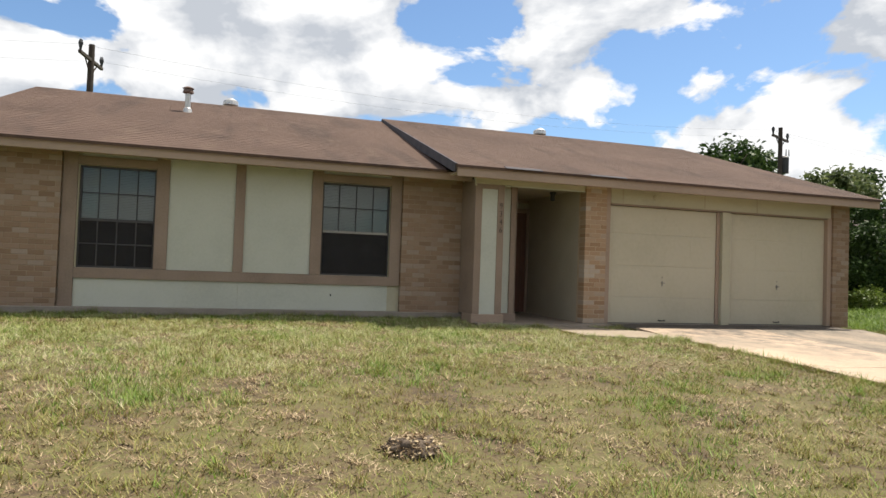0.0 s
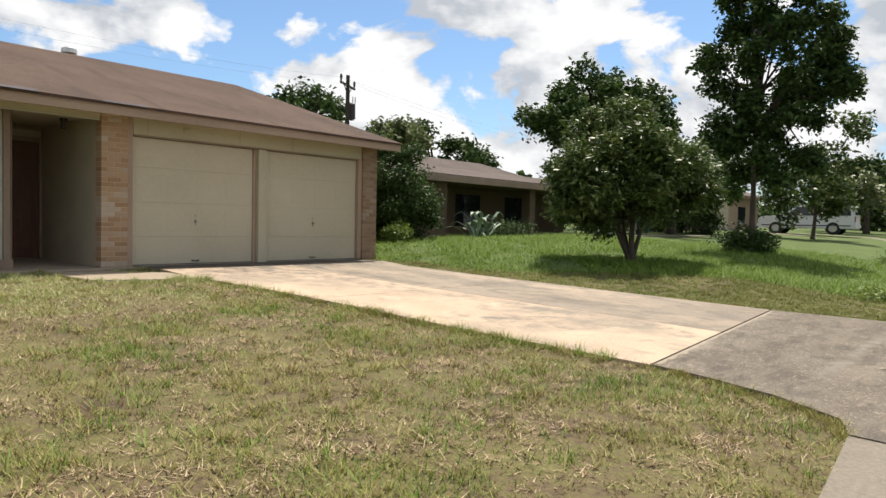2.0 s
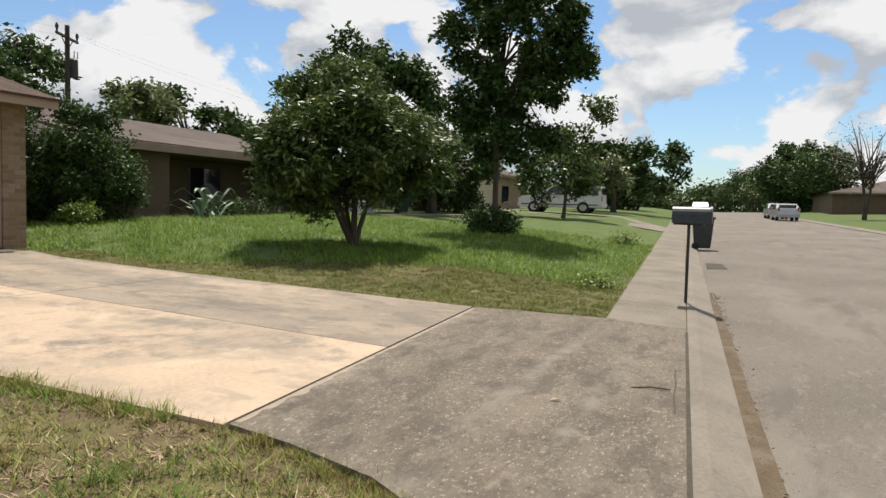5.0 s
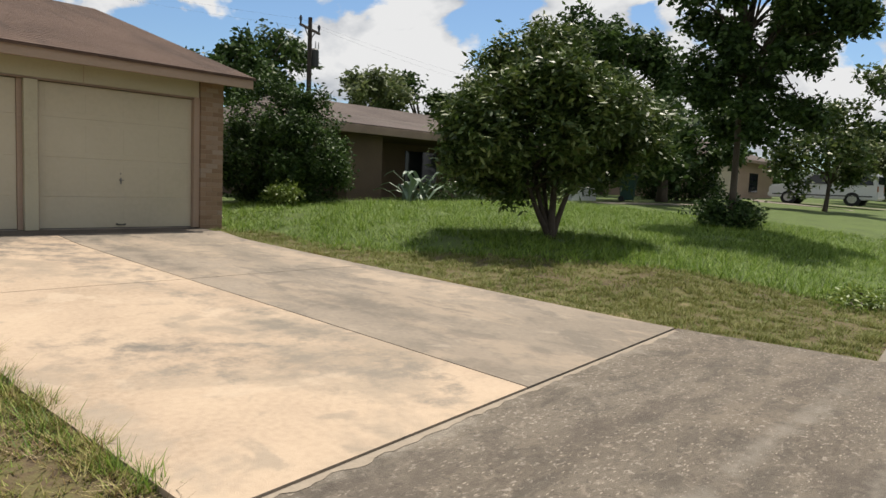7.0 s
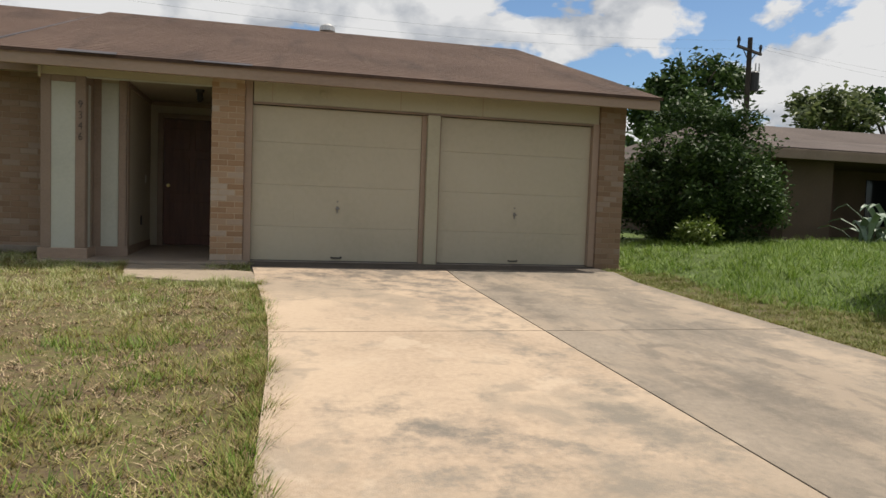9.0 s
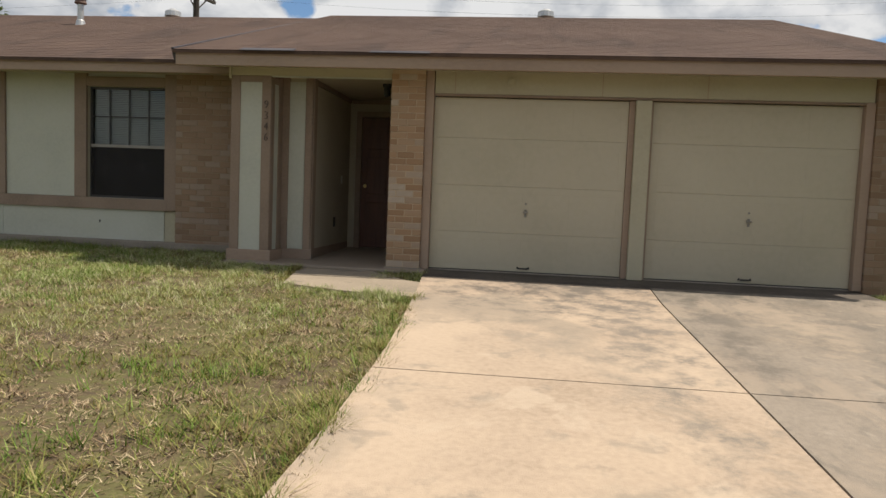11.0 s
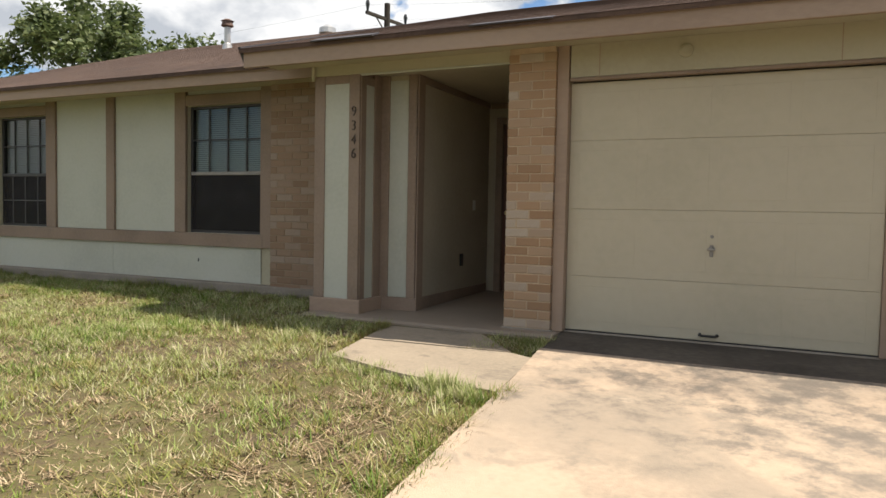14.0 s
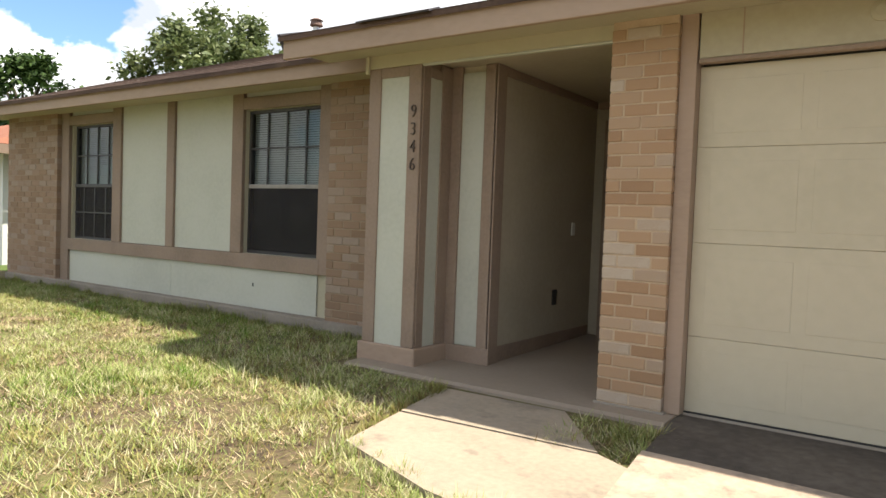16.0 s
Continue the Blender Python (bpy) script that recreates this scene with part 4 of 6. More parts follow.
# shingle courses: thin lipped rows over both roofs
for nm, x0, x1, xr0, xr1, ye, ze, zr in (("shingle_course", 3.02, 11.87, 3.16, 11.66, EG - 0.05, 2.875, ZG), ("shingle_course", -4.61, 3.0, -4.24, 3.13, 11.54, 2.868, ZW)):
    n = int((YR - ye) / 0.15)
    for k in range(n):
        a, b = k / n, (k + 1) / n
        def P(f, s, up):
            return ((x0 + (xr0 - x0) * f) if s == 0 else (x1 + (xr1 - x1) * f), ye + (YR - ye) * f, ze + (zr - ze) * f + 0.035 + up)
        bm = bmesh.new()
        put(bm, [P(a, 0, 0.0045), P(a, 1, 0.0045), P(b, 1, 0.0015), P(b, 0, 0.0015), P(a, 0, -0.004), P(a, 1, -0.004)], [(0, 1, 2, 3), (4, 5, 1, 0)])
        part(nm, bm, M_ROOF, gr if x0 > 0 else wr)
# dark lifted shingle edge over the entry
part("lifted_shingle", loft([(10.86, 2.908), (10.98, 2.955), (10.99, 2.945), (10.87, 2.898)], "x", 3.85, 4.5), M_RAKE, house)
part("lifted_shingle", loft([(10.87, 2.905), (10.98, 2.945), (10.99, 2.935), (10.88, 2.895)], "x", 5.4, 6.1), M_RAKE, house)
# roof vents
rz = 2.868 + (ZW - 2.868) * (15.4 - 11.54) / (YR - 11.54)
v = part("flue_vent", tube([(-1.2, 15.4, rz - 0.03), (-1.2, 15.4, rz + 0.10), (-1.2, 15.4, rz + 0.12), (-1.2, 15.4, rz + 0.42)], [0.10, 0.075, 0.055, 0.055], 14), M_METAL, house, "galvanised flue pipe on the roof")
part("vent_cap", tube([(-1.2, 15.4, rz + 0.40), (-1.2, 15.4, rz + 0.42), (-1.2, 15.4, rz + 0.50), (-1.2, 15.4, rz + 0.505), (-1.2, 15.4, rz + 0.54)], [0.07, 0.11, 0.085, 0.115, 0.05], 14), M_RUST, v, "rusty vent cap")
for vx, vz in ((-0.35, ZW), (7.45, ZG)):
    part("turbine_vent", tube([(vx, 17.25, vz - 0.05), (vx, 17.25, vz + 0.06), (vx, 17.25, vz + 0.10), (vx, 17.25, vz + 0.20), (vx, 17.25, vz + 0.26)], [0.14, 0.13, 0.17, 0.16, 0.05], 14), M_METAL, house, "low metal roof turbine vent")


# ---- garage doors ----
def garage_door(x0, x1):
    z = [0.405, 0.87, 1.44, 2.015, 2.50]
    y = 11.50
    d = part("garage_door", box(x0, y + 0.006, z[0], x1, y + 0.04, z[-1]), M_DOOR, house, "closed cream sectional garage door")
    for a, b in zip(z, z[1:]):
        bm = box(x0 + 0.002, y - 0.012, a + 0.0008, x1 - 0.002, y + 0.006, b - 0.0008, 0.0025)
        part("door_section", bm, M_DOOR, d)
        w = (x1 - x0 - 0.1) / 4
        for k in range(4):
            xa = x0 + 0.05 + k * w + 0.04
            part("raised_panel", box(xa, y - 0.0142, a + 0.085, xa + w - 0.08, y - 0.0122, b - 0.085, 0.0009), M_DOOR, d)
    xm = (x0 + x1) / 2
    part("lock_plate", tube([(xm, y - 0.012, 1.235), (xm, y - 0.02, 1.235)], [0.014, 0.011], 12), M_RAIL, d)
    h = part("door_handle", tube([(xm, y - 0.01, 1.14), (xm, y - 0.045, 1.14)], [0.024, 0.010], 10), M_RAIL, d, "small metal T-handle")
    part("handle_bar", box(xm - 0.03, y - 0.062, 1.126, xm + 0.03, y - 0.048, 1.144, 0.004), M_RAIL, d)
    part("handle_plate", box(xm - 0.014, y - 0.018, 1.075, xm + 0.014, y - 0.0125, 1.17, 0.003), M_RAIL, d)
    part("lift_handle", tube([(xm - 0.065, y - 0.012, 0.452), (xm - 0.055, y - 0.035, 0.447), (xm + 0.055, y - 0.035, 0.447), (xm + 0.065, y - 0.012, 0.452)], [0.016, 0.010, 0.010, 0.016], 7), M_DARKMETAL, d)
    part("weather_strip", box(x0, y - 0.014, 0.388, x1, y + 0.03, 0.404), M_DARKMETAL, d)


garage_door(6.10, 8.43)
garage_door(8.71, 11.04)
board(6.0, 11.40, 0.39, 6.10, 11.56, 2.86, M_FASCIA)
board(11.04, 11.40, 0.39, 11.14, 11.56, 2.535, M_FASCIA)
board(8.43, 11.46, 0.39, 8.50, 11.56, 2.503, M_FASCIA)
board(8.50, 11.385, 0.385, 8.68, 11.56, 2.503, M_CREAM, "door_post")
board(8.68, 11.46, 0.39, 8.71, 11.56, 2.503, M_FASCIA)
# unseen filler behind the garage doors, in the same painted-dim colour
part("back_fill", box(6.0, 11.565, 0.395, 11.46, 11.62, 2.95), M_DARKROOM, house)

# ---- trees and plants ----
def leaf_cloud(centres, spread, per, size, rng, aspect=2.2, flat=0.6):
    """Arrays for many small folded leaves round clump centres."""
    c = np.repeat(np.asarray(centres), per, axis=0)
    n = len(c)
    p = c + rng.normal(0, 1, (n, 3)) * np.asarray(spread)
    d = rng.normal(0, 1, (n, 3)) * (1, 1, flat) + (0, 0, -0.25)
    d /= np.linalg.norm(d, axis=1, keepdims=True)
    r = rng.normal(0, 1, (n, 3)) * 0.8 + (0, 0, 0.2)
    facing = rng.normal(0, 0.75, (n, 3)) + (0, 0, 1.0)
    r = np.cross(facing, d) + 0.001 * r
    s = r - d * np.sum(r * d, axis=1, keepdims=True)
    s /= np.linalg.norm(s, axis=1, keepdims=True)
    up = np.cross(s, d)
    L = size * rng.uniform(0.6, 1.25, (n, 1))
    W = L / aspect
    v = np.stack([p, p + d * L * 0.45 + s * W * 0.5 - up * W * 0.15, p + d * L, p + d * L * 0.45 - s * W * 0.5 - up * W * 0.15], 1).reshape(-1, 3)
    f = np.arange(n * 4).reshape(-1, 4)
    return v, f


def lumpy_points(blobs, n, rng, lumps, radius):
    """Clump centres gathered in rounded bosses over the crown, with gaps between them."""
    cores = crown_points(blobs, lumps, rng, 0.55)
    which = rng.integers(len(cores), size=n)
    d = rng.normal(0, 1, (n, 3))
    d /= np.linalg.norm(d, axis=1, keepdims=True)
    size = radius * rng.uniform(0.6, 1.25, len(cores))
    r = size[which][:, None] * rng.uniform(0.25, 1, (n, 1)) ** 0.5
    return cores[which] + d * r * (1, 1, 0.8)


def crown_points(blobs, n, rng, hollow=0.35):
    out = []
    vol = np.array([b[3] * b[4] * b[5] for b in blobs])
    for b, k in zip(blobs, np.maximum(3, (n * vol / vol.sum())).astype(int)):
        d = rng.normal(0, 1, (k, 3))
        d /= np.linalg.norm(d, axis=1, keepdims=True)
        r = (hollow + (1 - hollow) * rng.uniform(0, 1, (k, 1)) ** 0.55)
        r *= 1 + 0.10 * np.clip(rng.normal(0, 1, (k, 1)), -2, 1.5)
        out.append(np.array(b[:3]) + d * r * np.array(b[3:]))
    return np.concatenate(out)


def tree(name, label, base, trunks, blobs, clumps, per, size, mat, seed, spread=0.16, limbs=14, aspect=2.2, group="", category="tree", lumps=0, boss=0.4):
    rng = np.random.default_rng(seed)
    t = thing(name, base, label, category, group)
    tops = []
    bm = bmesh.new()
    for (dx, dy, h, r0) in trunks:
        b = Vector(base)
        pts = [b + Vector((dx * f * 0.9 + 0.05 * math.sin(4 * f + seed), dy * f * 0.9 + 0.05 * math.cos(3 * f + seed), h * f - 0.06)) for f in (0, 0.15, 0.4, 0.7, 1.0)]
        tube(pts, [r0 * 1.35, r0 * 1.05, r0 * 0.9, r0 * 0.75, r0 * 0.6], 9, bm)
        tops.append((pts[-1], pts[2], r0))
    part("trunk", bm, M_BARK, t, smooth=True)
    pts = lumpy_points(blobs, clumps, rng, lumps, boss) if lumps else crown_points(blobs, clumps, rng)
    for k in range(limbs):
        bm = bmesh.new()
        top, low, r0 = tops[k % len(tops)]
        g = Vector(pts[rng.integers(len(pts))])
        s = top if k % 3 else top.lerp(low, 0.4)
        mid = s.lerp(g, 0.5) + Vector((0, 0, 0.12 * (g - s).length))
        tube([s, s.lerp(mid, 0.5), mid, g], [r0 * 0.5, r0 * 0.4, r0 * 0.3, r0 * 0.08], 6, bm)
        part("limb", bm, M_BARK, t, smooth=True)
    v, f = leaf_cloud(pts, spread, per, size, rng, aspect)
    cr = bulk("crown", v, f, mat)
    cr.parent = t
    cr.matrix_parent_inverse = t.matrix_basis.inverted()
    return t


def shrub(name, label, base, blobs, clumps, per, size, mat, seed, spread=0.08, aspect=2.4, category="shrub"):
    rng = np.random.default_rng(seed)
    t = thing(name, base, label, category)
    bm = bmesh.new()
    pts = crown_points(blobs, clumps, rng, 0.2)
    pts[:, 2] = np.maximum(pts[:, 2], base[2] + 0.05)
    for k in range(12):
        bm = bmesh.new()
        g = Vector(pts[rng.integers(len(pts))])
        b = Vector(base) + Vector((rng.normal() * 0.08, rng.normal() * 0.08, -0.03))
        tube([b, b.lerp(g, 0.5) + Vector((0, 0, 0.05)), g], [0.018, 0.012, 0.004], 5, bm)
        part("stem", bm, M_BARK, t)
    v, f = leaf_cloud(pts, spread, per, size, rng, aspect)
    cr = bulk("foliage", v, f, mat)
    cr.parent = t
    cr.matrix_parent_inverse = t.matrix_basis.inverted()
    return t


def at(x, y, dz=0.0):
    return (x, y, land(x, y) + dz)


def moved(blobs, x, y, dx, dy, k, kz):
    """Crown blobs grown by k about the trunk at x, y and shifted with it."""
    return [(x + dx + (b[0] - x) * k, y + dy + (b[1] - y) * k, b[2] * kz, b[3] * k, b[4] * k, b[5] * kz) for b in blobs]


T1 = at(15.2, 7.12)
tree("yard_tree", "low rounded multi-trunk tree with glossy leaves on the neighbouring lawn", T1,
     [(-0.45, 0.25, 1.1, 0.05), (0.1, -0.1, 1.2, 0.07), (0.4, -0.3, 1.1, 0.055), (-0.1, 0.3, 1.2, 0.05), (0.25, 0.3, 1.15, 0.045)],
     moved([(14.1, 6.45, 2.15, 1.55, 1.55, 0.95), (14.0, 6.5, 2.75, 1.1, 1.1, 0.72), (13.3, 7.1, 1.85, 0.95, 0.95, 0.62), (14.75, 5.75, 2.05, 0.8, 0.8, 0.6), (14.15, 6.4, 3.1, 0.55, 0.55, 0.36), (13.6, 6.2, 2.5, 0.9, 0.9, 0.6)], 14.1, 6.45, 1.1, 0.67, 1.07, 1.09), 1600, 46, 0.14, M_LEAF, 3, 0.09, 26, 2.8, lumps=66, boss=0.47)
T2 = at(22.2, 6.7)
tree("young_oak", "tall young oak with an upright open crown", T2, [(0.05, 0.0, 4.6, 0.08)],
     moved([(17.1, 5.0, 2.35, 0.95, 0.95, 0.75), (17.1, 4.9, 3.2, 1.15, 1.15, 1.2), (17.1, 4.8, 4.4, 1.35, 1.35, 1.3), (17.1, 4.8, 5.7, 1.15, 1.15, 1.2), (17.1, 4.7, 6.9, 0.65, 0.65, 1.0), (16.7, 5.3, 3.0, 0.55, 0.55, 0.6)], 17.1, 4.9, 5.1, 1.35, 1.38, 1.34), 1300, 30, 0.16, M_LEAF2, 8, 0.11, 34, 1.7, lumps=62, boss=0.42)
shrub("tree_foot_shrub", "dense dark shrub round the foot of the young oak", (22.25, 6.8, T2[2]), [(22.3, 6.8, T2[2] + 0.32, 0.85, 0.85, 0.46)], 170, 22, 0.13, M_LEAF2, 11, 0.07)
TB = at(15.2, 14.8)
tree("ligustrum_bush", "large dense evergreen bush beside the garage", TB, [(-0.3, 0.1, 1.2, 0.06), (0.3, -0.1, 1.3, 0.06), (0.0, 0.3, 1.3, 0.05)],
     [(15.2, 14.8, 1.75, 1.45, 1.45, 1.35), (15.0, 14.7, 2.65, 1.15, 1.15, 0.85), (15.7, 14.4, 1.3, 1.0, 1.0, 0.9), (14.5, 15.2, 1.4, 0.95, 0.95, 1.0)], 1100, 34, 0.115, M_LEAF2, 21, 0.10, 20, 2.2, lumps=70, boss=0.42, category="bush")
shrub("small_bush", "small bright green bush on the lawn by the garage", at(14.0, 13.1), [(14.0, 13.1, land(14, 13.1) + 0.26, 0.38, 0.38, 0.28)], 100, 18, 0.09, M_BUSH, 31, 0.05)
# broad-leaved plant in front of the neighbouring house
rng = np.random.default_rng(4)
ag = thing("agave_plant", at(19.4, 14.6), "pale broad-leaved agave clump before the neighbouring porch", "plant")
for k in range(22):
    a, ln, tip = rng.uniform(0, 6.28), rng.uniform(0.5, 0.85), rng.uniform(0.25, 0.9)
    cx, cy = 19.4 + rng.normal() * 0.25, 14.6 + rng.normal() * 0.15
    z0 = land(19.4, 14.6)
    bm = bmesh.new()
    u, s = Vector((math.cos(a), math.sin(a), 0)), Vector((-math.sin(a), math.cos(a), 0))
    p0 = Vector((cx, cy, z0))
    L = []
    for f, w in ((0, 0.03), (0.35, 0.075), (0.7, 0.085), (0.9, 0.045), (1.0, 0.004)):
        c = p0 + u * ln * f + Vector((0, 0, tip * math.sin(f * 2.2)))
        L.append((bm.verts.new(c - s * w + Vector((0, 0, 0.02))), bm.verts.new(c), bm.verts.new(c + s * w + Vector((0, 0, 0.02)))))
    for p, q in zip(L, L[1:]):
        bm.faces.new([p[0], p[1], q[1], q[0]])
        bm.faces.new([p[1], p[2], q[2], q[1]])
    part("leaf", bm, M_AGAVE, ag)
shrub("porch_shrub", "dark low shrubs before the neighbouring house", at(20.9, 15.0), [(20.9, 15.0, 0.95, 0.9, 0.5, 0.5), (22.3, 14.9, 0.9, 0.9, 0.5, 0.5)], 160, 18, 0.10, M_LEAF2, 41)

for x, y, h in ((36.6, 13.3, 1.0), (36.9, 14.6, 1.25), (37.2, 16.0, 1.1)):
    shrub("hedge_shrub", "dark dense shrub in the shade of the next front yard", at(x, y), [(x, y, land(x, y) + h * 0.8, 0.9, 0.9, h)], 130, 18, 0.2, M_LEAF2, int(x * 10), 0.14)

FAR = [
    ("street_tree", "small leaning street tree with a dense low crown", (39.2, 8.9), [(0.1, 0, 1.6, 0.10)], [(39.2, 9.0, 3.1, 1.9, 1.9, 1.4), (39.4, 8.3, 4.6, 1.2, 1.2, 1.2), (39.6, 7.5, 6.2, 0.5, 0.5, 1.2)], 420, 14, 0.26, M_LEAF, 51),
    ("back_tree", "bushy tree behind the garage roof", (25.5, 32.5), [(0, 0, 4.0, 0.2)], [(25.5, 32.5, 6.0, 2.6, 2.4, 2.2), (27.2, 32.8, 7.4, 1.6, 1.6, 1.6), (23.6, 33.0, 7.2, 1.2, 1.2, 1.0)], 520, 14, 0.34, M_LEAF2, 52),
    ("back_tree", "yellow-green tree behind the neighbouring house", (34.0, 34.0), [(0, 0, 4.0, 0.2)], [(34.0, 34.0, 5.6, 3.4, 3.0, 2.4)], 380, 14, 0.36, M_LEAF3, 53),
    ("back_tree", "grey-green tree behind the neighbouring house", (40.5, 35.0), [(0, 0, 4.0, 0.2)], [(40.5, 35.0, 6.0, 3.0, 3.0, 2.4), (43.5, 34.0, 5.0, 2.5, 2.5, 2.0)], 480, 14, 0.36, M_LEAF2, 54),
    ("live_oak", "large dark live oak behind the neighbouring house", (41.5, 21.5), [(0, 0, 4.0, 0.4)], [(41.5, 21.8, 7.9, 4.4, 4.4, 2.6), (39.8, 24.2, 7.9, 2.4, 2.4, 1.6), (43.0, 19.0, 7.8, 2.4, 2.4, 1.8), (41.3, 21.9, 9.6, 2.8, 2.8, 1.3)], 1100, 14, 0.36, M_LEAF2, 55),
    ("street_tree", "broad street tree beyond the driveway", (62.5, 10.5), [(0, 0, 2.6, 0.22)], [(62.5, 10.5, 4.2, 3.6, 3.6, 2.4), (63.5, 7.6, 4.8, 3.2, 3.2, 2.2), (62.0, 12.5, 4.6, 2.4, 2.4, 1.8)], 620, 14, 0.40, M_LEAF2, 56),
    ("street_tree", "yellowish street tree beyond the driveway", (56.0, 11.0), [(0, 0, 2.4, 0.16)], [(56.0, 11.0, 4.0, 2.0, 2.0, 1.8)], 240, 14, 0.36, M_LEAF3, 57),
    ("street_oak", "tall broad oak across the street", (142.0, -7.6), [(0, 0, 4.5, 0.4)], [(142, -7.6, 7.5, 6.5, 6.5, 4.6), (142, -7.0, 11.2, 4.5, 4.5, 2.4)], 1500, 14, 0.6, M_LEAF2, 61),
    ("yard_oak", "dark shady oak over the next front yard", (33.5, 13.8), [(0, 0, 2.4, 0.22)], [(33.5, 13.8, 3.9, 3.4, 3.0, 1.7), (30.0, 13.0, 3.4, 2.2, 2.2, 1.5), (37.0, 14.5, 3.6, 2.6, 2.6, 1.7)], 720, 14, 0.30, M_LEAF2, 58),
    ("left_tree", "feathery tree behind the house", (-21.0, 28.5), [(0, 0, 5, 0.22)], [(-21.3, 27.6, 7.7, 3.5, 3.2, 2.6), (-18.2, 30.5, 7.8, 2.6, 2.4, 2.0), (-23.5, 30.5, 8.6, 3.2, 3.2, 2.6)], 900, 14, 0.34, M_LEAF3, 59),
    ("left_tree", "leafy tree beyond the neighbouring roof", (-29.5, 23.5), [(0, 0, 5, 0.22)], [(-29.5, 23.5, 6.8, 2.6, 2.4, 2.0)], 300, 14, 0.34, M_LEAF2, 60),
]
for nm, lb, (x, y), tr, bl, cl, per, sz, mt, sd in FAR:
    tree(nm, lb, at(x, y), tr, bl, cl, per, sz, mt, sd, 0.2, 12, 1.8, lumps=max(18, cl // 16), boss=2.0 if sz > 0.5 else 0.75 if sz > 0.3 else 0.55)
tree("bare_tree", "sparse pale tree, nearly leafless, across the street", at(72.0, -8.6), [(0.2, 0.3, 3.6, 0.16), (-0.3, -0.4, 3.4, 0.12)], [(72.0, -8.6, 6.6, 3.2, 3.4, 3.0)], 190, 4, 0.20, M_TWIG, 71, 0.35, 60, 2.4, lumps=60, boss=0.6)
shrub("weed_clump", "bright green weeds sprawling at the corner of the lawn", at(14.6, 2.3), [(14.6, 2.3, land(14.6, 2.3) + 0.07, 0.75, 0.35, 0.10)], 70, 14, 0.07, M_BUSH, 72, 0.05)
shrub("weed_clump", "tall weeds with small pale flowers beside the pavement", at(24.5, 3.4), [(24.5, 3.4, land(24.5, 3.4) + 0.2, 0.6, 0.45, 0.22)], 80, 12, 0.07, M_BUSH, 73, 0.06)
# tree belt along the far street, both sides
rng = np.random.default_rng(77)
for k in range(20):
    x = 70 + k * 9.5 + rng.uniform(-2, 2)
    side = k % 2
    y = kerb_y(x) + (7 + rng.uniform(-1.5, 3) if side else -16.5 + rng.uniform(-3, 1.5))
    h = rng.uniform(3.6, 5.2) + (3.6 if not side else 0)
    r = rng.uniform(3.2, 4.6) + (2.0 if not side else 0)
    if not side and x < 120:
        continue
    tree("far_street_tree", "broad green street tree in the distance", at(x, y), [(0, 0, 2.6, 0.25)], [(x, y, h - 0.6, r * 1.15, r * 1.15, 3.4), (x + rng.uniform(-2, 2), y + rng.uniform(-2, 2), h + 1.2, r * 0.6, r * 0.6, 1.8)], 380, 14, 0.55, (M_LEAF2, M_LEAF, M_LEAF2)[k % 3], 100 + k, 0.4, 6, 1.6, "trees along the far street")


# woods closing the far end of the street
rng = np.random.default_rng(90)
pts = np.concatenate([np.column_stack([rng.uniform(255, 300, 5200), rng.uniform(-70, 110, 5200), rng.uniform(0, 1, 5200) ** 0.7 * 9.5]), np.column_stack([rng.uniform(30, 240, 5200), rng.uniform(44, 58, 5200) + 0, rng.uniform(0, 1, 5200) ** 0.7 * 5.5]), np.column_stack([rng.uniform(95, 260, 3600), rng.uniform(-40, -30, 3600), rng.uniform(0, 1, 3600) ** 0.7 * 6.5])])
hump = np.array([1 + 0.45 * noise.noise(Vector((p[0] * 0.05, p[1] * 0.05, 0))) for p in pts])
pts[:, 2] *= hump
v, f = leaf_cloud(pts, 0.7, 9, 1.2, rng, 1.5)
tagged(bulk("distant_woods", v, f, M_LEAF2), "distant green woods at the end of the street", "woods", kind="stuff")


# ---- neighbouring houses ----
def plain_house(name, label, x0, x1, y0, y1, z0, eave, ridge, wall, roofm, openings, axis="x", over=0.55):
    h = thing(name, ((x0 + x1) / 2, y0, z0), label, "house")
    part("wall", box(x0, y0, z0 - 0.4, x1, y1, eave), wall, h)
    ym = (y0 + y1) / 2
    t = 0.06
    bm = bmesh.new()
    hip = (y1 - y0) * 0.35
    pts = [(x0 - over, y0 - over, eave), (x1 + over, y0 - over, eave), (x1 + over, y1 + over, eave), (x0 - over, y1 + over, eave), (x0 + hip, ym, ridge), (x1 - hip, ym, ridge)]
    put(bm, [(x, y, z + t) for x, y, z in pts], [(0, 1, 5, 4), (1, 2, 5), (2, 3, 4, 5), (3, 0, 4), (3, 2, 1, 0)])
    part("roof", bm, roofm, h)
    for a, b, c, d in ((x0 - over, y0 - over - 0.03, x1 + over, y0 - over), (x0 - over - 0.03, y0 - over, x0 - over, y1 + over), (x1 + over, y0 - over, x1 + over + 0.03, y1 + over)):
        part("fascia", box(a, b, eave - 0.12, c, d, eave + 0.05), M_TRIM, h)
    for nm, mt, ox0, ox1, oz0, oz1, depth in openings:
        part(nm, box(ox0, y0 - 0.03, oz0, ox1, y0 + depth, oz1, 0.005), mt, h)
        if nm == "window":
            part("window_frame", box(ox0 - 0.06, y0 - 0.045, oz0 - 0.08, ox1 + 0.06, y0 - 0.032, oz0, 0.004), M_TRIM, h)
    return h


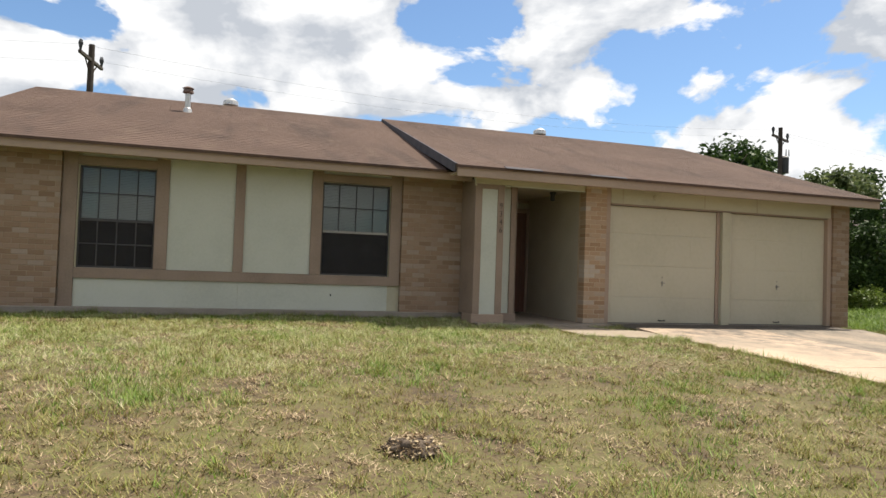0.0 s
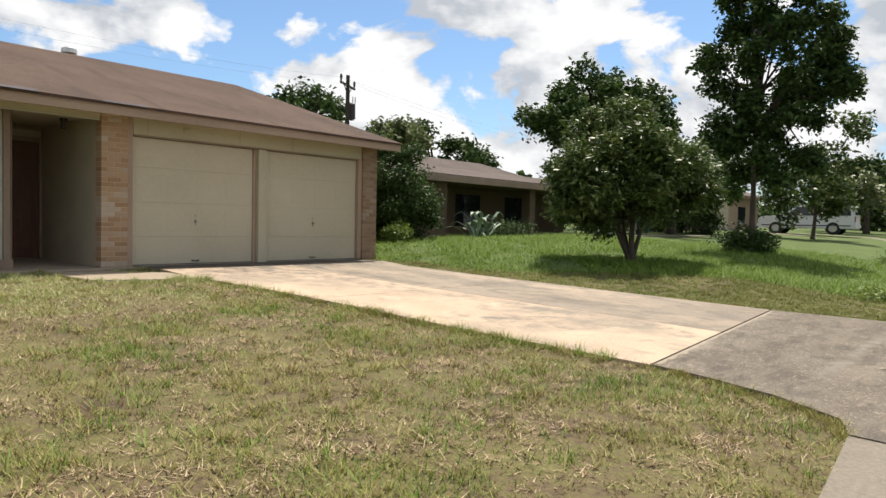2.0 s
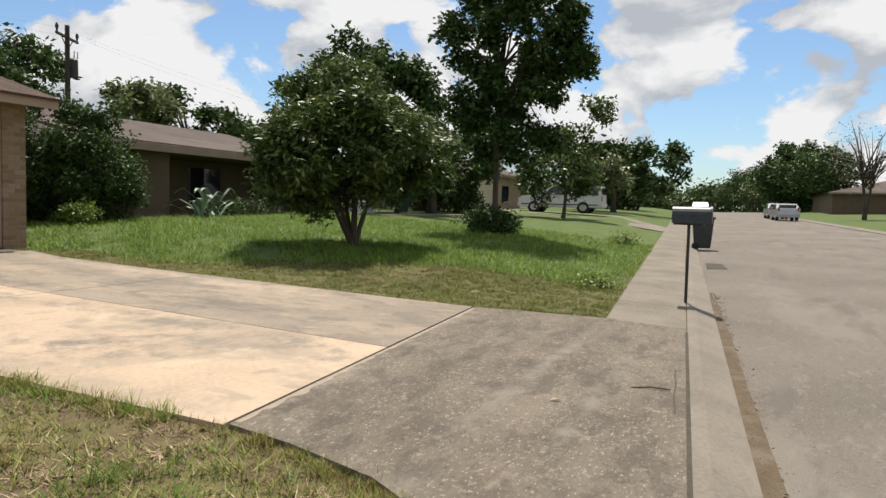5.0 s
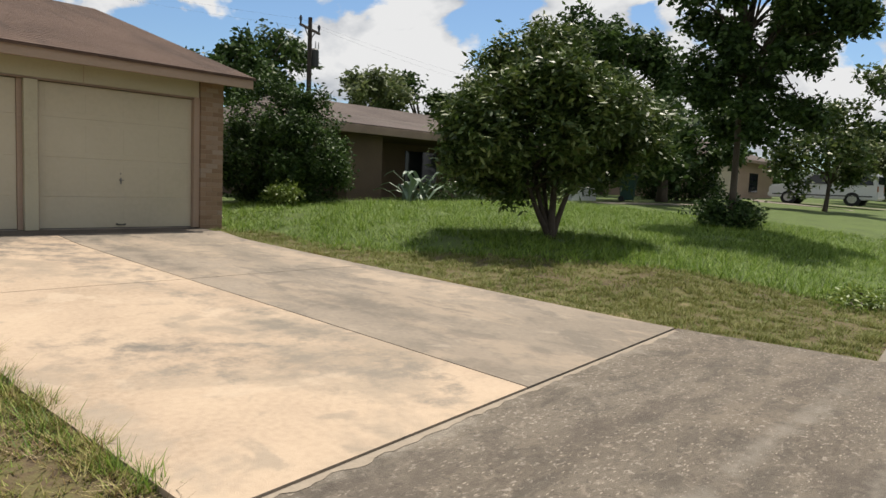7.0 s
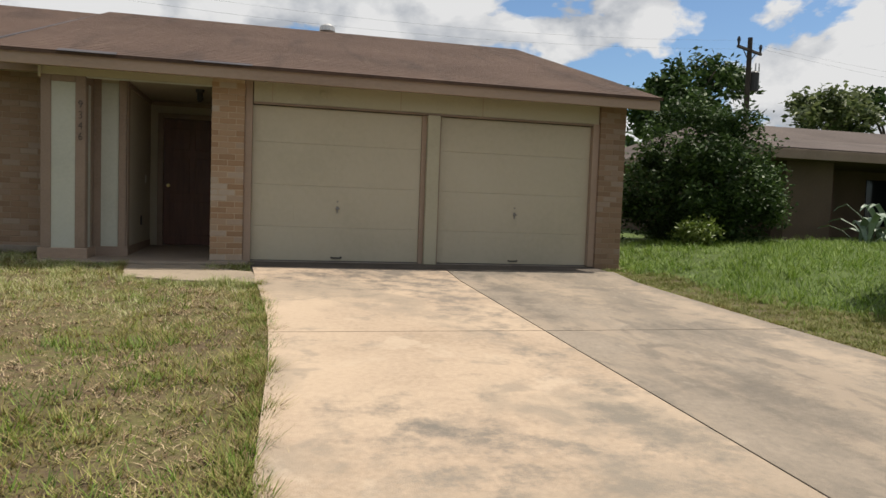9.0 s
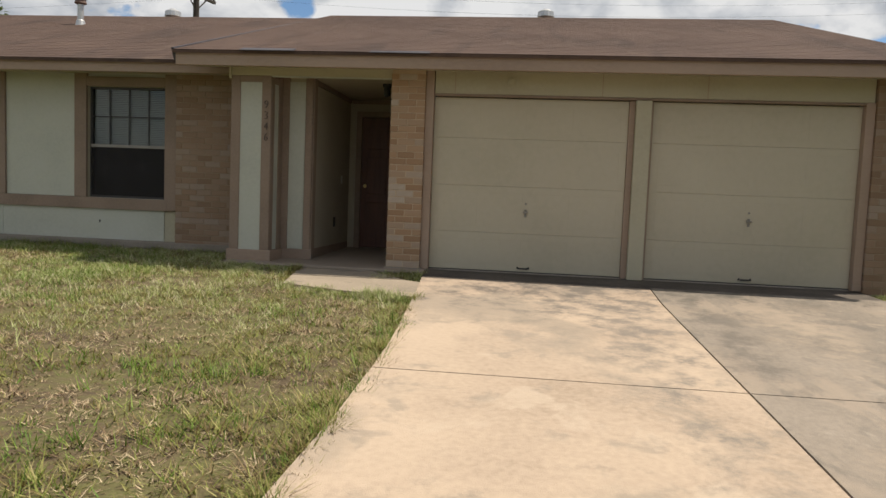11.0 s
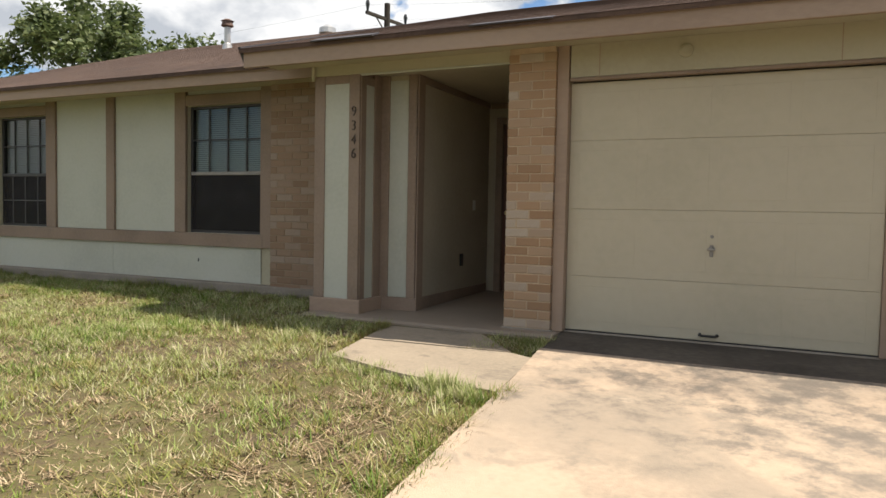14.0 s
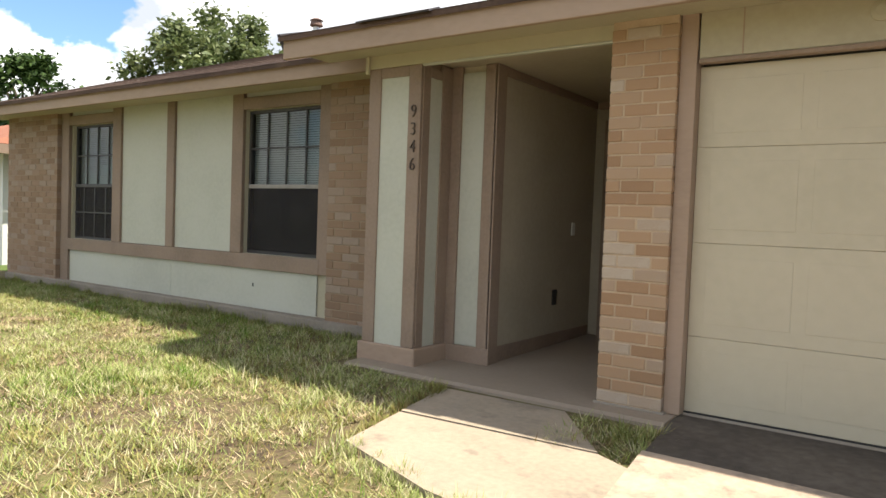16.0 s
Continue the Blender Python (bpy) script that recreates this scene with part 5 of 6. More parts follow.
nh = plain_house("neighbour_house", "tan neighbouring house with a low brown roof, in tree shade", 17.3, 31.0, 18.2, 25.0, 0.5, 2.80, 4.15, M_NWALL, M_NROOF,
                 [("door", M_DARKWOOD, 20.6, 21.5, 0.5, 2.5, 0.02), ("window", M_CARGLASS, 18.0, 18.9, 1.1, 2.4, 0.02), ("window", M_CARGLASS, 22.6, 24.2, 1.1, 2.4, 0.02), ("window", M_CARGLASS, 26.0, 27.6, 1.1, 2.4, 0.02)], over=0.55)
# deep porch roof in front of it
bm = bmesh.new()
put(bm, [(16.6, 15.6, 2.80), (31.4, 15.6, 2.80), (31.4, 18.2, 3.32), (16.6, 18.2, 3.32), (16.6, 15.6, 2.88), (31.4, 15.6, 2.88), (31.4, 18.2, 3.40), (16.6, 18.2, 3.40)], BOXF)
part("porch_roof", bm, M_NROOF, nh)
part("porch_fascia", box(16.6, 15.56, 2.62, 31.4, 15.60, 2.84, 0.004), M_TRIM, nh)
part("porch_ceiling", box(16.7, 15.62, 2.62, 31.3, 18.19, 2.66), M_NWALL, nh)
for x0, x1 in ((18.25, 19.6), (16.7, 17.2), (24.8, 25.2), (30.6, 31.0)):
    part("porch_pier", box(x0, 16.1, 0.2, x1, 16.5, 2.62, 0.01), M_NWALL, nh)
plain_house("neighbour_house", "white house with a rust-red roof", -19.0, -7.1, 13.2, 22.0, 0.4, 2.55, 4.0, M_WHITEWALL, M_REDROOF,
            [("window", M_CARGLASS, -12, -10.5, 1.1, 2.3, 0.02), ("door", M_DARKWOOD, -14.5, -13.6, 0.5, 2.5, 0.02)])
plain_house("neighbour_house", "pale house behind the parked vehicle", 44.0, 56.0, 16.5, 24.0, 1.0, 3.5, 5.0, M_FASCIA, M_NROOF,
            [("garage_door", M_CREAM, 45.0, 49.5, 1.0, 3.1, 0.02), ("window", M_CARGLASS, 51.5, 53.0, 1.6, 2.8, 0.02)])
plain_house("neighbour_house", "low tan house across the street", 98.0, 128.0, -24.0, -8.5, 1.2, 3.9, 5.9, M_NWALL, M_NROOF,
            [("window", M_CARGLASS, 104, 106, 2.2, 3.4, 0.02)])
# low white wall and fence left of the green bin
part_h = thing("low_wall", (29.6, 15.2, 0.5), "low pale wall beside the neighbouring house", "wall")
part("wall_block", box(28.6, 15.1, 0.3, 30.4, 15.3, 1.4, 0.01), M_WHITEWALL, part_h)
part("neighbour_walk", prism([(27.5, 13.0), (36.5, 11.3), (36.5, 11.9), (27.5, 13.7)], lambda x, y: land(x, y) - 0.1, lambda x, y: land(x, y) + 0.03), M_WALKWAY, pave)
part("neighbour_drive", prism([(36.0, kerb_y(36) + 0.95), (41.5, kerb_y(41.5) + 0.95), (50.5, 8.0), (50.5, 16.4), (45.4, 16.4), (44.0, 9.5)], lambda x, y: land(x, y) - 0.1, lambda x, y: land(x, y) + 0.03), M_WALKWAY, pave)


# ---- vehicles ----
def wheel(parent, x, y, z, r, w, side):
    bm = tube([(x, y - w / 2, z), (x, y - w / 2 + 0.03, z), (x, y + w / 2 - 0.03, z), (x, y + w / 2, z)], [r * 0.86, r, r, r * 0.86], 20)
    ty = part("wheel", bm, M_TYRE, parent)
    part("rim", tube([(x, y + side * (w / 2 - 0.02), z), (x, y + side * (w / 2 + 0.012), z)], [r * 0.6, r * 0.55], 16), M_METAL, ty)


def car(name, label, m, L, W, prof, glass_prof, paint, wb, r, rear_glass=True, group=""):
    """Built along x with the nose at -x, then set at m."""
    c = tagged(new(name), label, "car", group)
    bm = loft(prof, "y", -W / 2, W / 2)
    for v in bm.verts:
        if v.co.z > 0.95:
            v.co.y *= 1 - 0.16 * (v.co.z - 0.95)
    bmesh.ops.bevel(bm, geom=list(bm.edges), offset=0.05, segments=2, affect="EDGES")
    part("body", bm, paint, c, smooth=False)
    for gp in glass_prof:
        for s in (-1, 1):
            bm = bmesh.new()
            a = [bm.verts.new((x, s * (W / 2 * (1 - 0.16 * max(0, z - 0.95)) + 0.006), z)) for x, z in gp]
            b = [bm.verts.new((v.co.x, v.co.y - s * 0.03, v.co.z)) for v in a]
            bm.faces.new(a)
            bm.faces.new(b[::-1])
            for i in range(len(a)):
                j = (i + 1) % len(a)
                bm.faces.new([a[i], a[j], b[j], b[i]])
            part("side_window", bm, M_CARGLASS, c)
    for s in (-1, 1):
        part("sill_trim", box(-L * 0.46, s * (W / 2) - 0.012, 0.52, L * 0.46, s * (W / 2) + 0.012, 0.58, 0.004), M_DARKMETAL, c)
        for x in (-wb / 2 - 0.05, wb / 2 - 0.05):
            wheel(c, x, s * (W / 2 - 0.12), r, r, 0.24, s)
        part("tail_lamp", box(L / 2 - 0.05, s * (W / 2 - 0.14) - 0.08, 0.8, L / 2 + 0.012, s * (W / 2 - 0.14) + 0.08, 1.1, 0.01), M_REDROOF, c)
        part("headlight", box(-L / 2 - 0.012, s * (W / 2 - 0.22) - 0.16, 0.72, -L / 2 + 0.05, s * (W / 2 - 0.22) + 0.16, 0.9, 0.01), M_METAL, c)
    part("bumper", box(-L / 2 - 0.05, -W / 2 + 0.03, 0.42, -L / 2 + 0.06, W / 2 - 0.03, 0.62, 0.03), paint, c)
    part("bumper", box(L / 2 - 0.06, -W / 2 + 0.03, 0.42, L / 2 + 0.05, W / 2 - 0.03, 0.62, 0.03), paint, c)
    top = max(z for _, z in glass_prof[0])
    low = min(z for _, z in glass_prof[0])
    if rear_glass:
        bx = max(x for gp in glass_prof for x, _ in gp)
        part("rear_window", box(bx + 0.16, -W / 2 + 0.22, low + 0.05, bx + 0.24, W / 2 - 0.22, top - 0.04, 0.01), M_CARGLASS, c)
    c.matrix_basis = m
    return c


SUVP = [(-2.5, 0.36), (-2.5, 0.95), (-2.42, 1.05), (-1.15, 1.16), (-0.55, 1.74), (-0.3, 1.80), (2.3, 1.80), (2.42, 1.72), (2.5, 1.05), (2.5, 0.36)]
SUVG = [[(-0.95, 1.16), (-0.42, 1.66), (0.42, 1.66), (0.42, 1.16)], [(0.5, 1.16), (0.5, 1.66), (1.3, 1.66), (1.3, 1.16)], [(1.38, 1.16), (1.38, 1.66), (2.2, 1.66), (2.3, 1.16)]]
SP = land(48.0, 11.2) + 0.03
car("suv", "white full-size sport-utility vehicle parked in a driveway", pose(48.0, 11.2, SP, 0, 0, -88) @ Matrix.Diagonal((1.06, 1.0, 0.98, 1)), 5.0, 1.95, SUVP, SUVG, M_CARWHITE, 2.95, 0.38)
SEDP = [(-2.3, 0.28), (-2.3, 0.72), (-2.2, 0.80), (-1.2, 0.95), (-0.5, 1.38), (-0.2, 1.43), (0.9, 1.42), (1.7, 1.02), (2.25, 0.98), (2.3, 0.7), (2.3, 0.28)]
SEDG = [[(-0.95, 0.98), (-0.42, 1.34), (0.3, 1.35), (0.3, 0.98)], [(0.38, 0.98), (0.38, 1.35), (0.88, 1.34), (1.4, 1.0)]]
for x, v, dz in ((70.0, -8.0, 0), (77.0, -8.1, 0)):
    car("sedan", "silver sedan parked along the far kerb", pose(x, kerb_y(x) + v, -0.185 + rise(x), 0, -0.8, 180 + 4.9), 4.6, 1.75, SEDP, SEDG, M_CARSILVER, 2.7, 0.31, group="cars parked along the street")
car("sedan", "dark car parked far down the street", pose(88, kerb_y(88) - 1.6, -0.18 + rise(88), 0, 0, 4.9), 4.6, 1.75, SEDP, SEDG, M_CARSILVER, 2.7, 0.31, group="cars parked along the street")


# ---- street furniture ----
MB = (13.7, 0.80, -0.04)
mbx = thing("mailbox", MB, "black rural mailbox on a thin metal post beside the kerb", "mailbox")
part("post", tube([(MB[0], MB[1], MB[2] - 0.05), (MB[0], MB[1], 1.12)], [0.022, 0.022], 10), M_DARKMETAL, mbx)
part("base_plate", prism([(MB[0] - 0.14, MB[1] - 0.16), (MB[0] + 0.14, MB[1] - 0.16), (MB[0] + 0.14, MB[1] + 0.16), (MB[0] - 0.14, MB[1] + 0.16)], MB[2] - 0.02, MB[2] + 0.015), M_WALKWAY, mbx)
arch = [(-0.13, 1.10), (0.13, 1.10)] + [(0.13 * math.cos(a), 1.22 + 0.13 * math.sin(a) * 0.85) for a in np.linspace(0, math.pi, 9)]
bm = loft([(MB[0] + a, z) for a, z in arch], "y", MB[1] - 0.28, MB[1] + 0.22)
box_ob = part("mailbox_body", bm, M_MAILBOX, mbx)
bm = loft([(MB[0] + a * 1.06, 1.095 + (z - 1.095) * 1.04) for a, z in arch], "y", MB[1] - 0.305, MB[1] - 0.275)
part("mailbox_door", bm, M_MAILBOX, mbx)
part("bracket", box(MB[0] - 0.10, MB[1] - 0.2, 1.075, MB[0] + 0.10, MB[1] + 0.2, 1.10, 0.004), M_DARKMETAL, mbx)


def wheelie_bin(label, m, mat):
    c = tagged(new("wheelie_bin"), label, "bin")
    bm = bmesh.new()
    put(bm, [(-0.22, -0.24, 0.06), (0.22, -0.24, 0.06), (0.22, 0.24, 0.06), (-0.22, 0.24, 0.06), (-0.30, -0.32, 0.98), (0.30, -0.32, 0.98), (0.30, 0.32, 0.98), (-0.30, 0.32, 0.98)], BOXF)
    bmesh.ops.bevel(bm, geom=list(bm.edges), offset=0.025, segments=2, affect="EDGES")
    part("bin_body", bm, mat, c)
    part("rim", box(-0.32, -0.34, 0.955, 0.32, 0.34, 0.99, 0.01), mat, c)
    part("lid", loft([(-0.36, 0.99), (0.34, 0.99), (0.34, 1.03), (0.0, 1.08), (-0.36, 1.03)], "x", -0.33, 0.33), mat, c)
    part("handle", tube([(-0.28, 0.38, 0.97), (0.28, 0.38, 0.97)], [0.018, 0.018], 8), mat, c)
    for s in (-1, 1):
        part("wheel", tube([(s * 0.25, 0.2, 0.11), (s * 0.30, 0.2, 0.11)], [0.11, 0.11], 14), M_TYRE, c)
    c.matrix_basis = m
    return c


wheelie_bin("dark plastic wheelie bin standing in the street by the kerb", pose(27.0, kerb_y(27.0) - 0.45, -0.195 + rise(27.0), 0, 0, 5), M_PLASTIC)
wheelie_bin("dark green plastic wheelie bin beside the house", pose(30.9, 14.0, land(30.9, 14.0), 0, 0, 20), M_GREENBIN)


def utility_pole(label, x, y, h, yaw, transformer):
    p = thing("utility_pole", at(x, y), label, "utility pole")
    z = land(x, y)
    part("pole", tube([(x, y, z - 0.2), (x, y, z + h * 0.5), (x, y, z + h)], [0.15, 0.125, 0.10], 10), M_POLE, p)
    c, s = math.cos(radians(yaw)), math.sin(radians(yaw))
    bm = bmesh.new()
    a, b = Vector((x - c * 1.1, y - s * 1.1, z + h - 0.55)), Vector((x + c * 1.1, y + s * 1.1, z + h - 0.55))
    tube([a, b], [0.07, 0.07], 4, bm)
    part("crossarm", bm, M_POLE, p)
    for f in (0.03, 0.97):
        q = a.lerp(b, f)
        part("insulator", tube([q, q + Vector((0, 0, 0.16)), q + Vector((0, 0, 0.3)), q + Vector((0, 0, 0.42))], [0.03, 0.05, 0.08, 0.04], 8), M_PLASTIC, p)
    part("brace", tube([(x - c * 0.6, y - s * 0.6, z + h - 0.58), (x, y, z + h - 1.1)], [0.025, 0.025], 5), M_POLE, p)
    part("brace", tube([(x + c * 0.6, y + s * 0.6, z + h - 0.58), (x, y, z + h - 1.1)], [0.025, 0.025], 5), M_POLE, p)
    if transformer:
        part("transformer", tube([(x + c * 0.42, y + s * 0.42 - 0.1, z + h - 2.3), (x + c * 0.42, y + s * 0.42 - 0.1, z + h - 1.5), (x + c * 0.42, y + s * 0.42 - 0.1, z + h - 1.42)], [0.22, 0.22, 0.12], 12), M_DARKMETAL, p)
        for k in (-1, 1):
            part("bushing", tube([(x + c * (0.42 + 0.1 * k), y - 0.1, z + h - 1.45), (x + c * (0.42 + 0.1 * k), y - 0.1, z + h - 1.1)], [0.04, 0.025], 6), M_METAL, p)
    return Vector((x, y, z + h - 0.3)), Vector((c, s, 0))


pa, ca = utility_pole("dark wooden utility pole with a crossarm and transformer", 26.7, 29.3, 8.3, 28, True)
pb, cb = utility_pole("dark wooden utility pole behind the house", -4.9, 27.5, 8.3, 80, False)


def wire(name, a, b, sag):
    cu = bpy.data.curves.new(name, "CURVE")
    cu.dimensions, cu.bevel_depth, cu.bevel_resolution = "3D", 0.0026, 1
    sp = cu.splines.new("POLY")
    sp.points.add(20)
    for i in range(21):
        f = i / 20
        q = a.lerp(b, f) - Vector((0, 0, sag * 4 * f * (1 - f)))
        sp.points[i].co = (*q, 1)
    cu.materials.append(M_DARKMETAL)
    tagged(new(name, cu), "thin dark overhead power line", "cable", "power lines")


for s in (-1, 1):
    wire("power_line", pa + ca * s * 1.05, pb + cb * s * 1.05, 0.7)
    wire("power_line", pa + ca * s * 1.05, Vector((62, 30.5 + s, 8.2)), 0.8)
    wire("power_line", pb + cb * s * 1.05, Vector((-40, 26 + s, 8.2)), 0.8)

# ant mound on the lawn
MX, MY = 0.67, 4.76
am = bmesh.new()
bmesh.ops.create_icosphere(am, subdivisions=4, radius=1)
for v in am.verts:
    n = noise.noise(v.co * 3.0) * 0.35 + noise.noise(v.co * 9.0) * 0.22
    v.co *= 1 + n
    v.co = Vector((v.co.x * 0.17 + MX, v.co.y * 0.17 + MY, max(-0.05, v.co.z * 0.085) + land(MX, MY)))
mound = tagged(part("ant_mound", am, M_MOUND, smooth=True), "small crumbly brown ant mound in the lawn", "mound")
rng = np.random.default_rng(19)
ang, rad = rng.uniform(0, 6.28, 900), 0.21 * rng.uniform(0, 1, 900) ** 0.6
pts = np.column_stack([MX + rad * np.cos(ang), MY + rad * np.sin(ang), land(MX, MY) + 0.09 * np.clip(1 - (rad / 0.2) ** 2, 0, 1) + 0.012])
v, f = leaf_cloud(pts, 0.008, 1, 0.034, rng, 3.0, 0.5)
bulk("thatch", v, f, M_THATCH).parent = mound
# fallen leaf and dark stick on the apron
lf = bmesh.new()
zl = land(7.95, 1.17) + 0.04
put(lf, [(7.93, 1.20, zl), (7.97, 1.18, zl + 0.012), (7.985, 1.13, zl), (7.945, 1.15, zl + 0.01)], [(0, 1, 2, 3)])
tagged(part("fallen_leaf", lf, M_LEAFDRY), "pale curled dry leaf on the concrete apron", "leaf")
zc = land(8.67, 0.62) + 0.04
tagged(part("stick", tube([(8.63, 0.77, zc), (8.67, 0.63, zc + 0.01), (8.70, 0.49, zc)], [0.005, 0.007, 0.005], 6), M_JOINT), "thin dark stick lying on the concrete", "stick")


# ---- grass ----
def bare_field(x, y):
    """High where the lawn has worn down to thatch."""
    return 0.09 - 0.13 * step01((y - 8.2) / 2.5) + 0.12 * step01((x - 1.5) / 2.0) * step01((y - 3.5) / 2.0) + 0.85 * noise.noise(Vector((x * 1.25, y * 1.5, 21))) + 0.5 * noise.noise(Vector((x * 3.4, y * 4.0, 31)))


def blades(name, label, n, region, height, width, mat, seed, lean=0.6, patch=0.0, per=3, bare=0):
    rng = np.random.default_rng(seed)
    xy = region(n, rng)
    if bare:
        field = np.array([bare_field(x, y) for x, y in xy]) + rng.normal(0, 0.11, len(xy))
        thin = rng.uniform(0, 1, len(xy)) < 0.25
        xy = xy[(field > 0.08) if bare > 0 else ((field < 0.20) | thin)]
    z = np.array([land(x, y) + lawn_rough(x, y) for x, y in xy])
    if patch:
        dens = np.array([noise.noise(Vector((x * 0.8, y * 0.8, 11 + 3.3 * seed))) + 0.6 * noise.noise(Vector((x * 2.4, y * 2.4, 5 + 2.1 * seed))) for x, y in xy])
        keep = dens + rng.uniform(-0.5, 0.5, len(xy)) > -patch
        xy, z, dens = xy[keep], z[keep], dens[keep]
        tall = 1 + 0.5 * np.clip(dens, -0.6, 0.8)
    else:
        tall = np.ones(len(xy))
    tall = tall * np.clip([1 + 1.7 * noise.noise(Vector((x * 6.5, y * 6.5, 2.0 + seed))) for x, y in xy], 0.25, 2.4)
    p = np.repeat(np.column_stack([xy, z - 0.008]), per, axis=0)
    tall = np.repeat(tall, per)
    m = len(p)
    p[:, :2] += rng.normal(0, 0.018, (m, 2))
    a = rng.uniform(0, 2 * np.pi, m)
    h = height * tall * rng.uniform(0.5, 1.3, m)
    ln = h * lean * rng.uniform(0.3, 1.6, m)
    s = np.column_stack([-np.sin(a), np.cos(a), np.zeros(m)]) * (width * rng.uniform(0.7, 1.3, m))[:, None]
    tip = p + np.column_stack([np.cos(a) * ln, np.sin(a) * ln, h])
    v = np.stack([p - s, p + s, tip], 1).reshape(-1, 3)
    ob = bulk(name, v, np.arange(m * 3).reshape(-1, 3), mat)
    return tagged(ob, label, "grass", kind="stuff")


def front(n, rng):
    x = rng.uniform(-7.5, 6.35, n)
    y = rng.uniform(0.6, 12.0, n)
    ok = (y > kerb_y(x) + 0.97 + np.where(x > 5.5, 9.9, 0) * 0) & (x < left_edge(y) - 0.02)
    ok &= ~((x > 5.45) & (y < 1.55 - 0.6 * (6.2 - x))) & ~((y > 11.1) & (x > 3.45)) & ~((x > 4.6) & (y > 9.75) & (y < 11.15) & (x < 5.6))
    ok &= ~((x > 5.5) & (y > 9.5 + (6.15 - x) * 0.3) & (y < 10.5))
    return np.column_stack([x, y])[ok]


def near_front(n, rng):
    q = front(n * 3, rng)
    return q[(q[:, 0] > 0.5) & (q[:, 0] < 6.4)][:n]


def right_lawn(n, rng):
    x = rng.uniform(11.0, 26.0, n)
    y = rng.uniform(1.2, 14.5, n)
    ok = (x > right_edge(y) + 0.05) & (y > kerb_y(x) + 0.98) & (y > 3.05 - (x - 11.2) * 3.6) & ~((y > 11.3) & (x < 11.66))
    return np.column_stack([x, y])[ok]


def mown(n, rng):
    q = right_lawn(n, rng)
    return q[q[:, 0] < lush_from(q[:, 1]) + 0.15 * np.sin(q[:, 1] * 2) + rng.normal(0, 0.08, len(q))]


def lush(n, rng):
    q = right_lawn(n, rng)
    return q[q[:, 0] > lush_from(q[:, 1]) - 0.1 + 0.15 * np.sin(q[:, 1] * 2) + rng.normal(0, 0.08, len(q))]


def drive_edge(n, rng):
    y = rng.uniform(3.0, 9.6, n)
    x = left_edge(y) - np.abs(rng.normal(0, 0.09, n)) + 0.035 + 0.05 * np.sin(y * 3.1) * np.sin(y * 7.7)
    return np.column_stack([x, y])


def drive_fringe(n, rng):
    y = rng.uniform(4.6, 9.3, n)
    x = left_edge(y) + 0.02 + np.abs(rng.normal(0, 0.055, n)) * (1 + np.sin(y * 4.3) * np.sin(y * 1.7))
    return np.column_stack([x - 0.03, y])


def path_edge(n, rng):
    f = rng.uniform(0, 1, n)
    x = 4.78 + f * 1.38 + rng.normal(0, 0.04, n)
    y = 9.86 - f * 0.44 - np.abs(rng.normal(0, 0.10, n)) + 0.05
    return np.column_stack([x, y])


def path_side(n, rng):
    f = rng.uniform(0, 1, n)
    return np.column_stack([4.55 + f * 0.24 - np.abs(rng.normal(0, 0.05, n)) + 0.015, 11.12 - f * 1.26])


def pier_foot(n, rng):
    x = rng.uniform(5.55, 6.1, n)
    y = rng.uniform(10.55, 11.12, n)
    ok = (y > 11.14 - (x - 5.47) * 1.2)
    return np.column_stack([x, y])[ok]


def apron_edge(n, rng):
    f = rng.uniform(0, 1, n)
    xs = np.interp(f, [0, 0.3, 0.6, 0.85, 1], [6.40, 6.36, 6.2, 5.9, 5.56])
    ys = np.interp(f, [0, 0.3, 0.6, 0.85, 1], [2.7, 2.2, 1.6, 1.1, 0.98])
    return np.column_stack([xs - np.abs(rng.normal(0, 0.09, n)) + 0.03, ys + np.abs(rng.normal(0, 0.05, n))])


def right_edge_grass(n, rng):
    y = rng.uniform(3.0, 11.0, n)
    return np.column_stack([right_edge(y) + 0.02 + np.abs(rng.normal(0, 0.05, n)), y])


def wall_foot(n, rng):
    return np.column_stack([rng.uniform(-4.3, 3.5, n), 12.0 - np.abs(rng.normal(0, 0.06, n))])


blades("lawn_grass", "patchy dry mown grass on the front lawn", 130000, front, 0.040, 0.0042, M_DRY, 1, 1.3, 0.55, 3, -1)
blades("lawn_grass", "grey-brown thatch patches in the lawn", 150000, front, 0.02, 0.005, M_THATCH, 15, 2.6, 1.4, 3, 1)
blades("lawn_grass", "short green grass tufts in the front lawn", 95000, front, 0.046, 0.0042, M_GREEN, 2, 1.0, -0.22, 3, -1)
blades("lawn_grass", "longer grass along the driveway edge", 900, drive_edge, 0.055, 0.004, M_GREEN, 5, 0.9, 0.6, 3)
blades("lawn_grass", "dry grass hanging over the driveway edge", 3600, drive_edge, 0.05, 0.004, M_DRY, 6, 1.3, 0.6, 3)
blades("lawn_grass", "dead straw fringe lying over the driveway edge", 2600, drive_fringe, 0.027, 0.004, M_THATCH, 17, 2.2, 0.7, 3)
blades("lawn_grass", "tufty grass along the walkway", 1000, path_edge, 0.06, 0.0045, M_STRAW, 7, 0.7, 0.9, 3)
blades("lawn_grass", "thin grass beside the walkway", 420, path_side, 0.05, 0.004, M_DRY, 12, 0.8, 0.9, 3)
blades("lawn_grass", "grass tuft at the foot of the brick pier", 260, pier_foot, 0.04, 0.004, M_MOWN, 8, 0.8, 0.9, 3)
blades("lawn_grass", "grass fringe along the street apron", 1100, apron_edge, 0.045, 0.004, M_DRY, 9, 0.9, 0.8, 3)
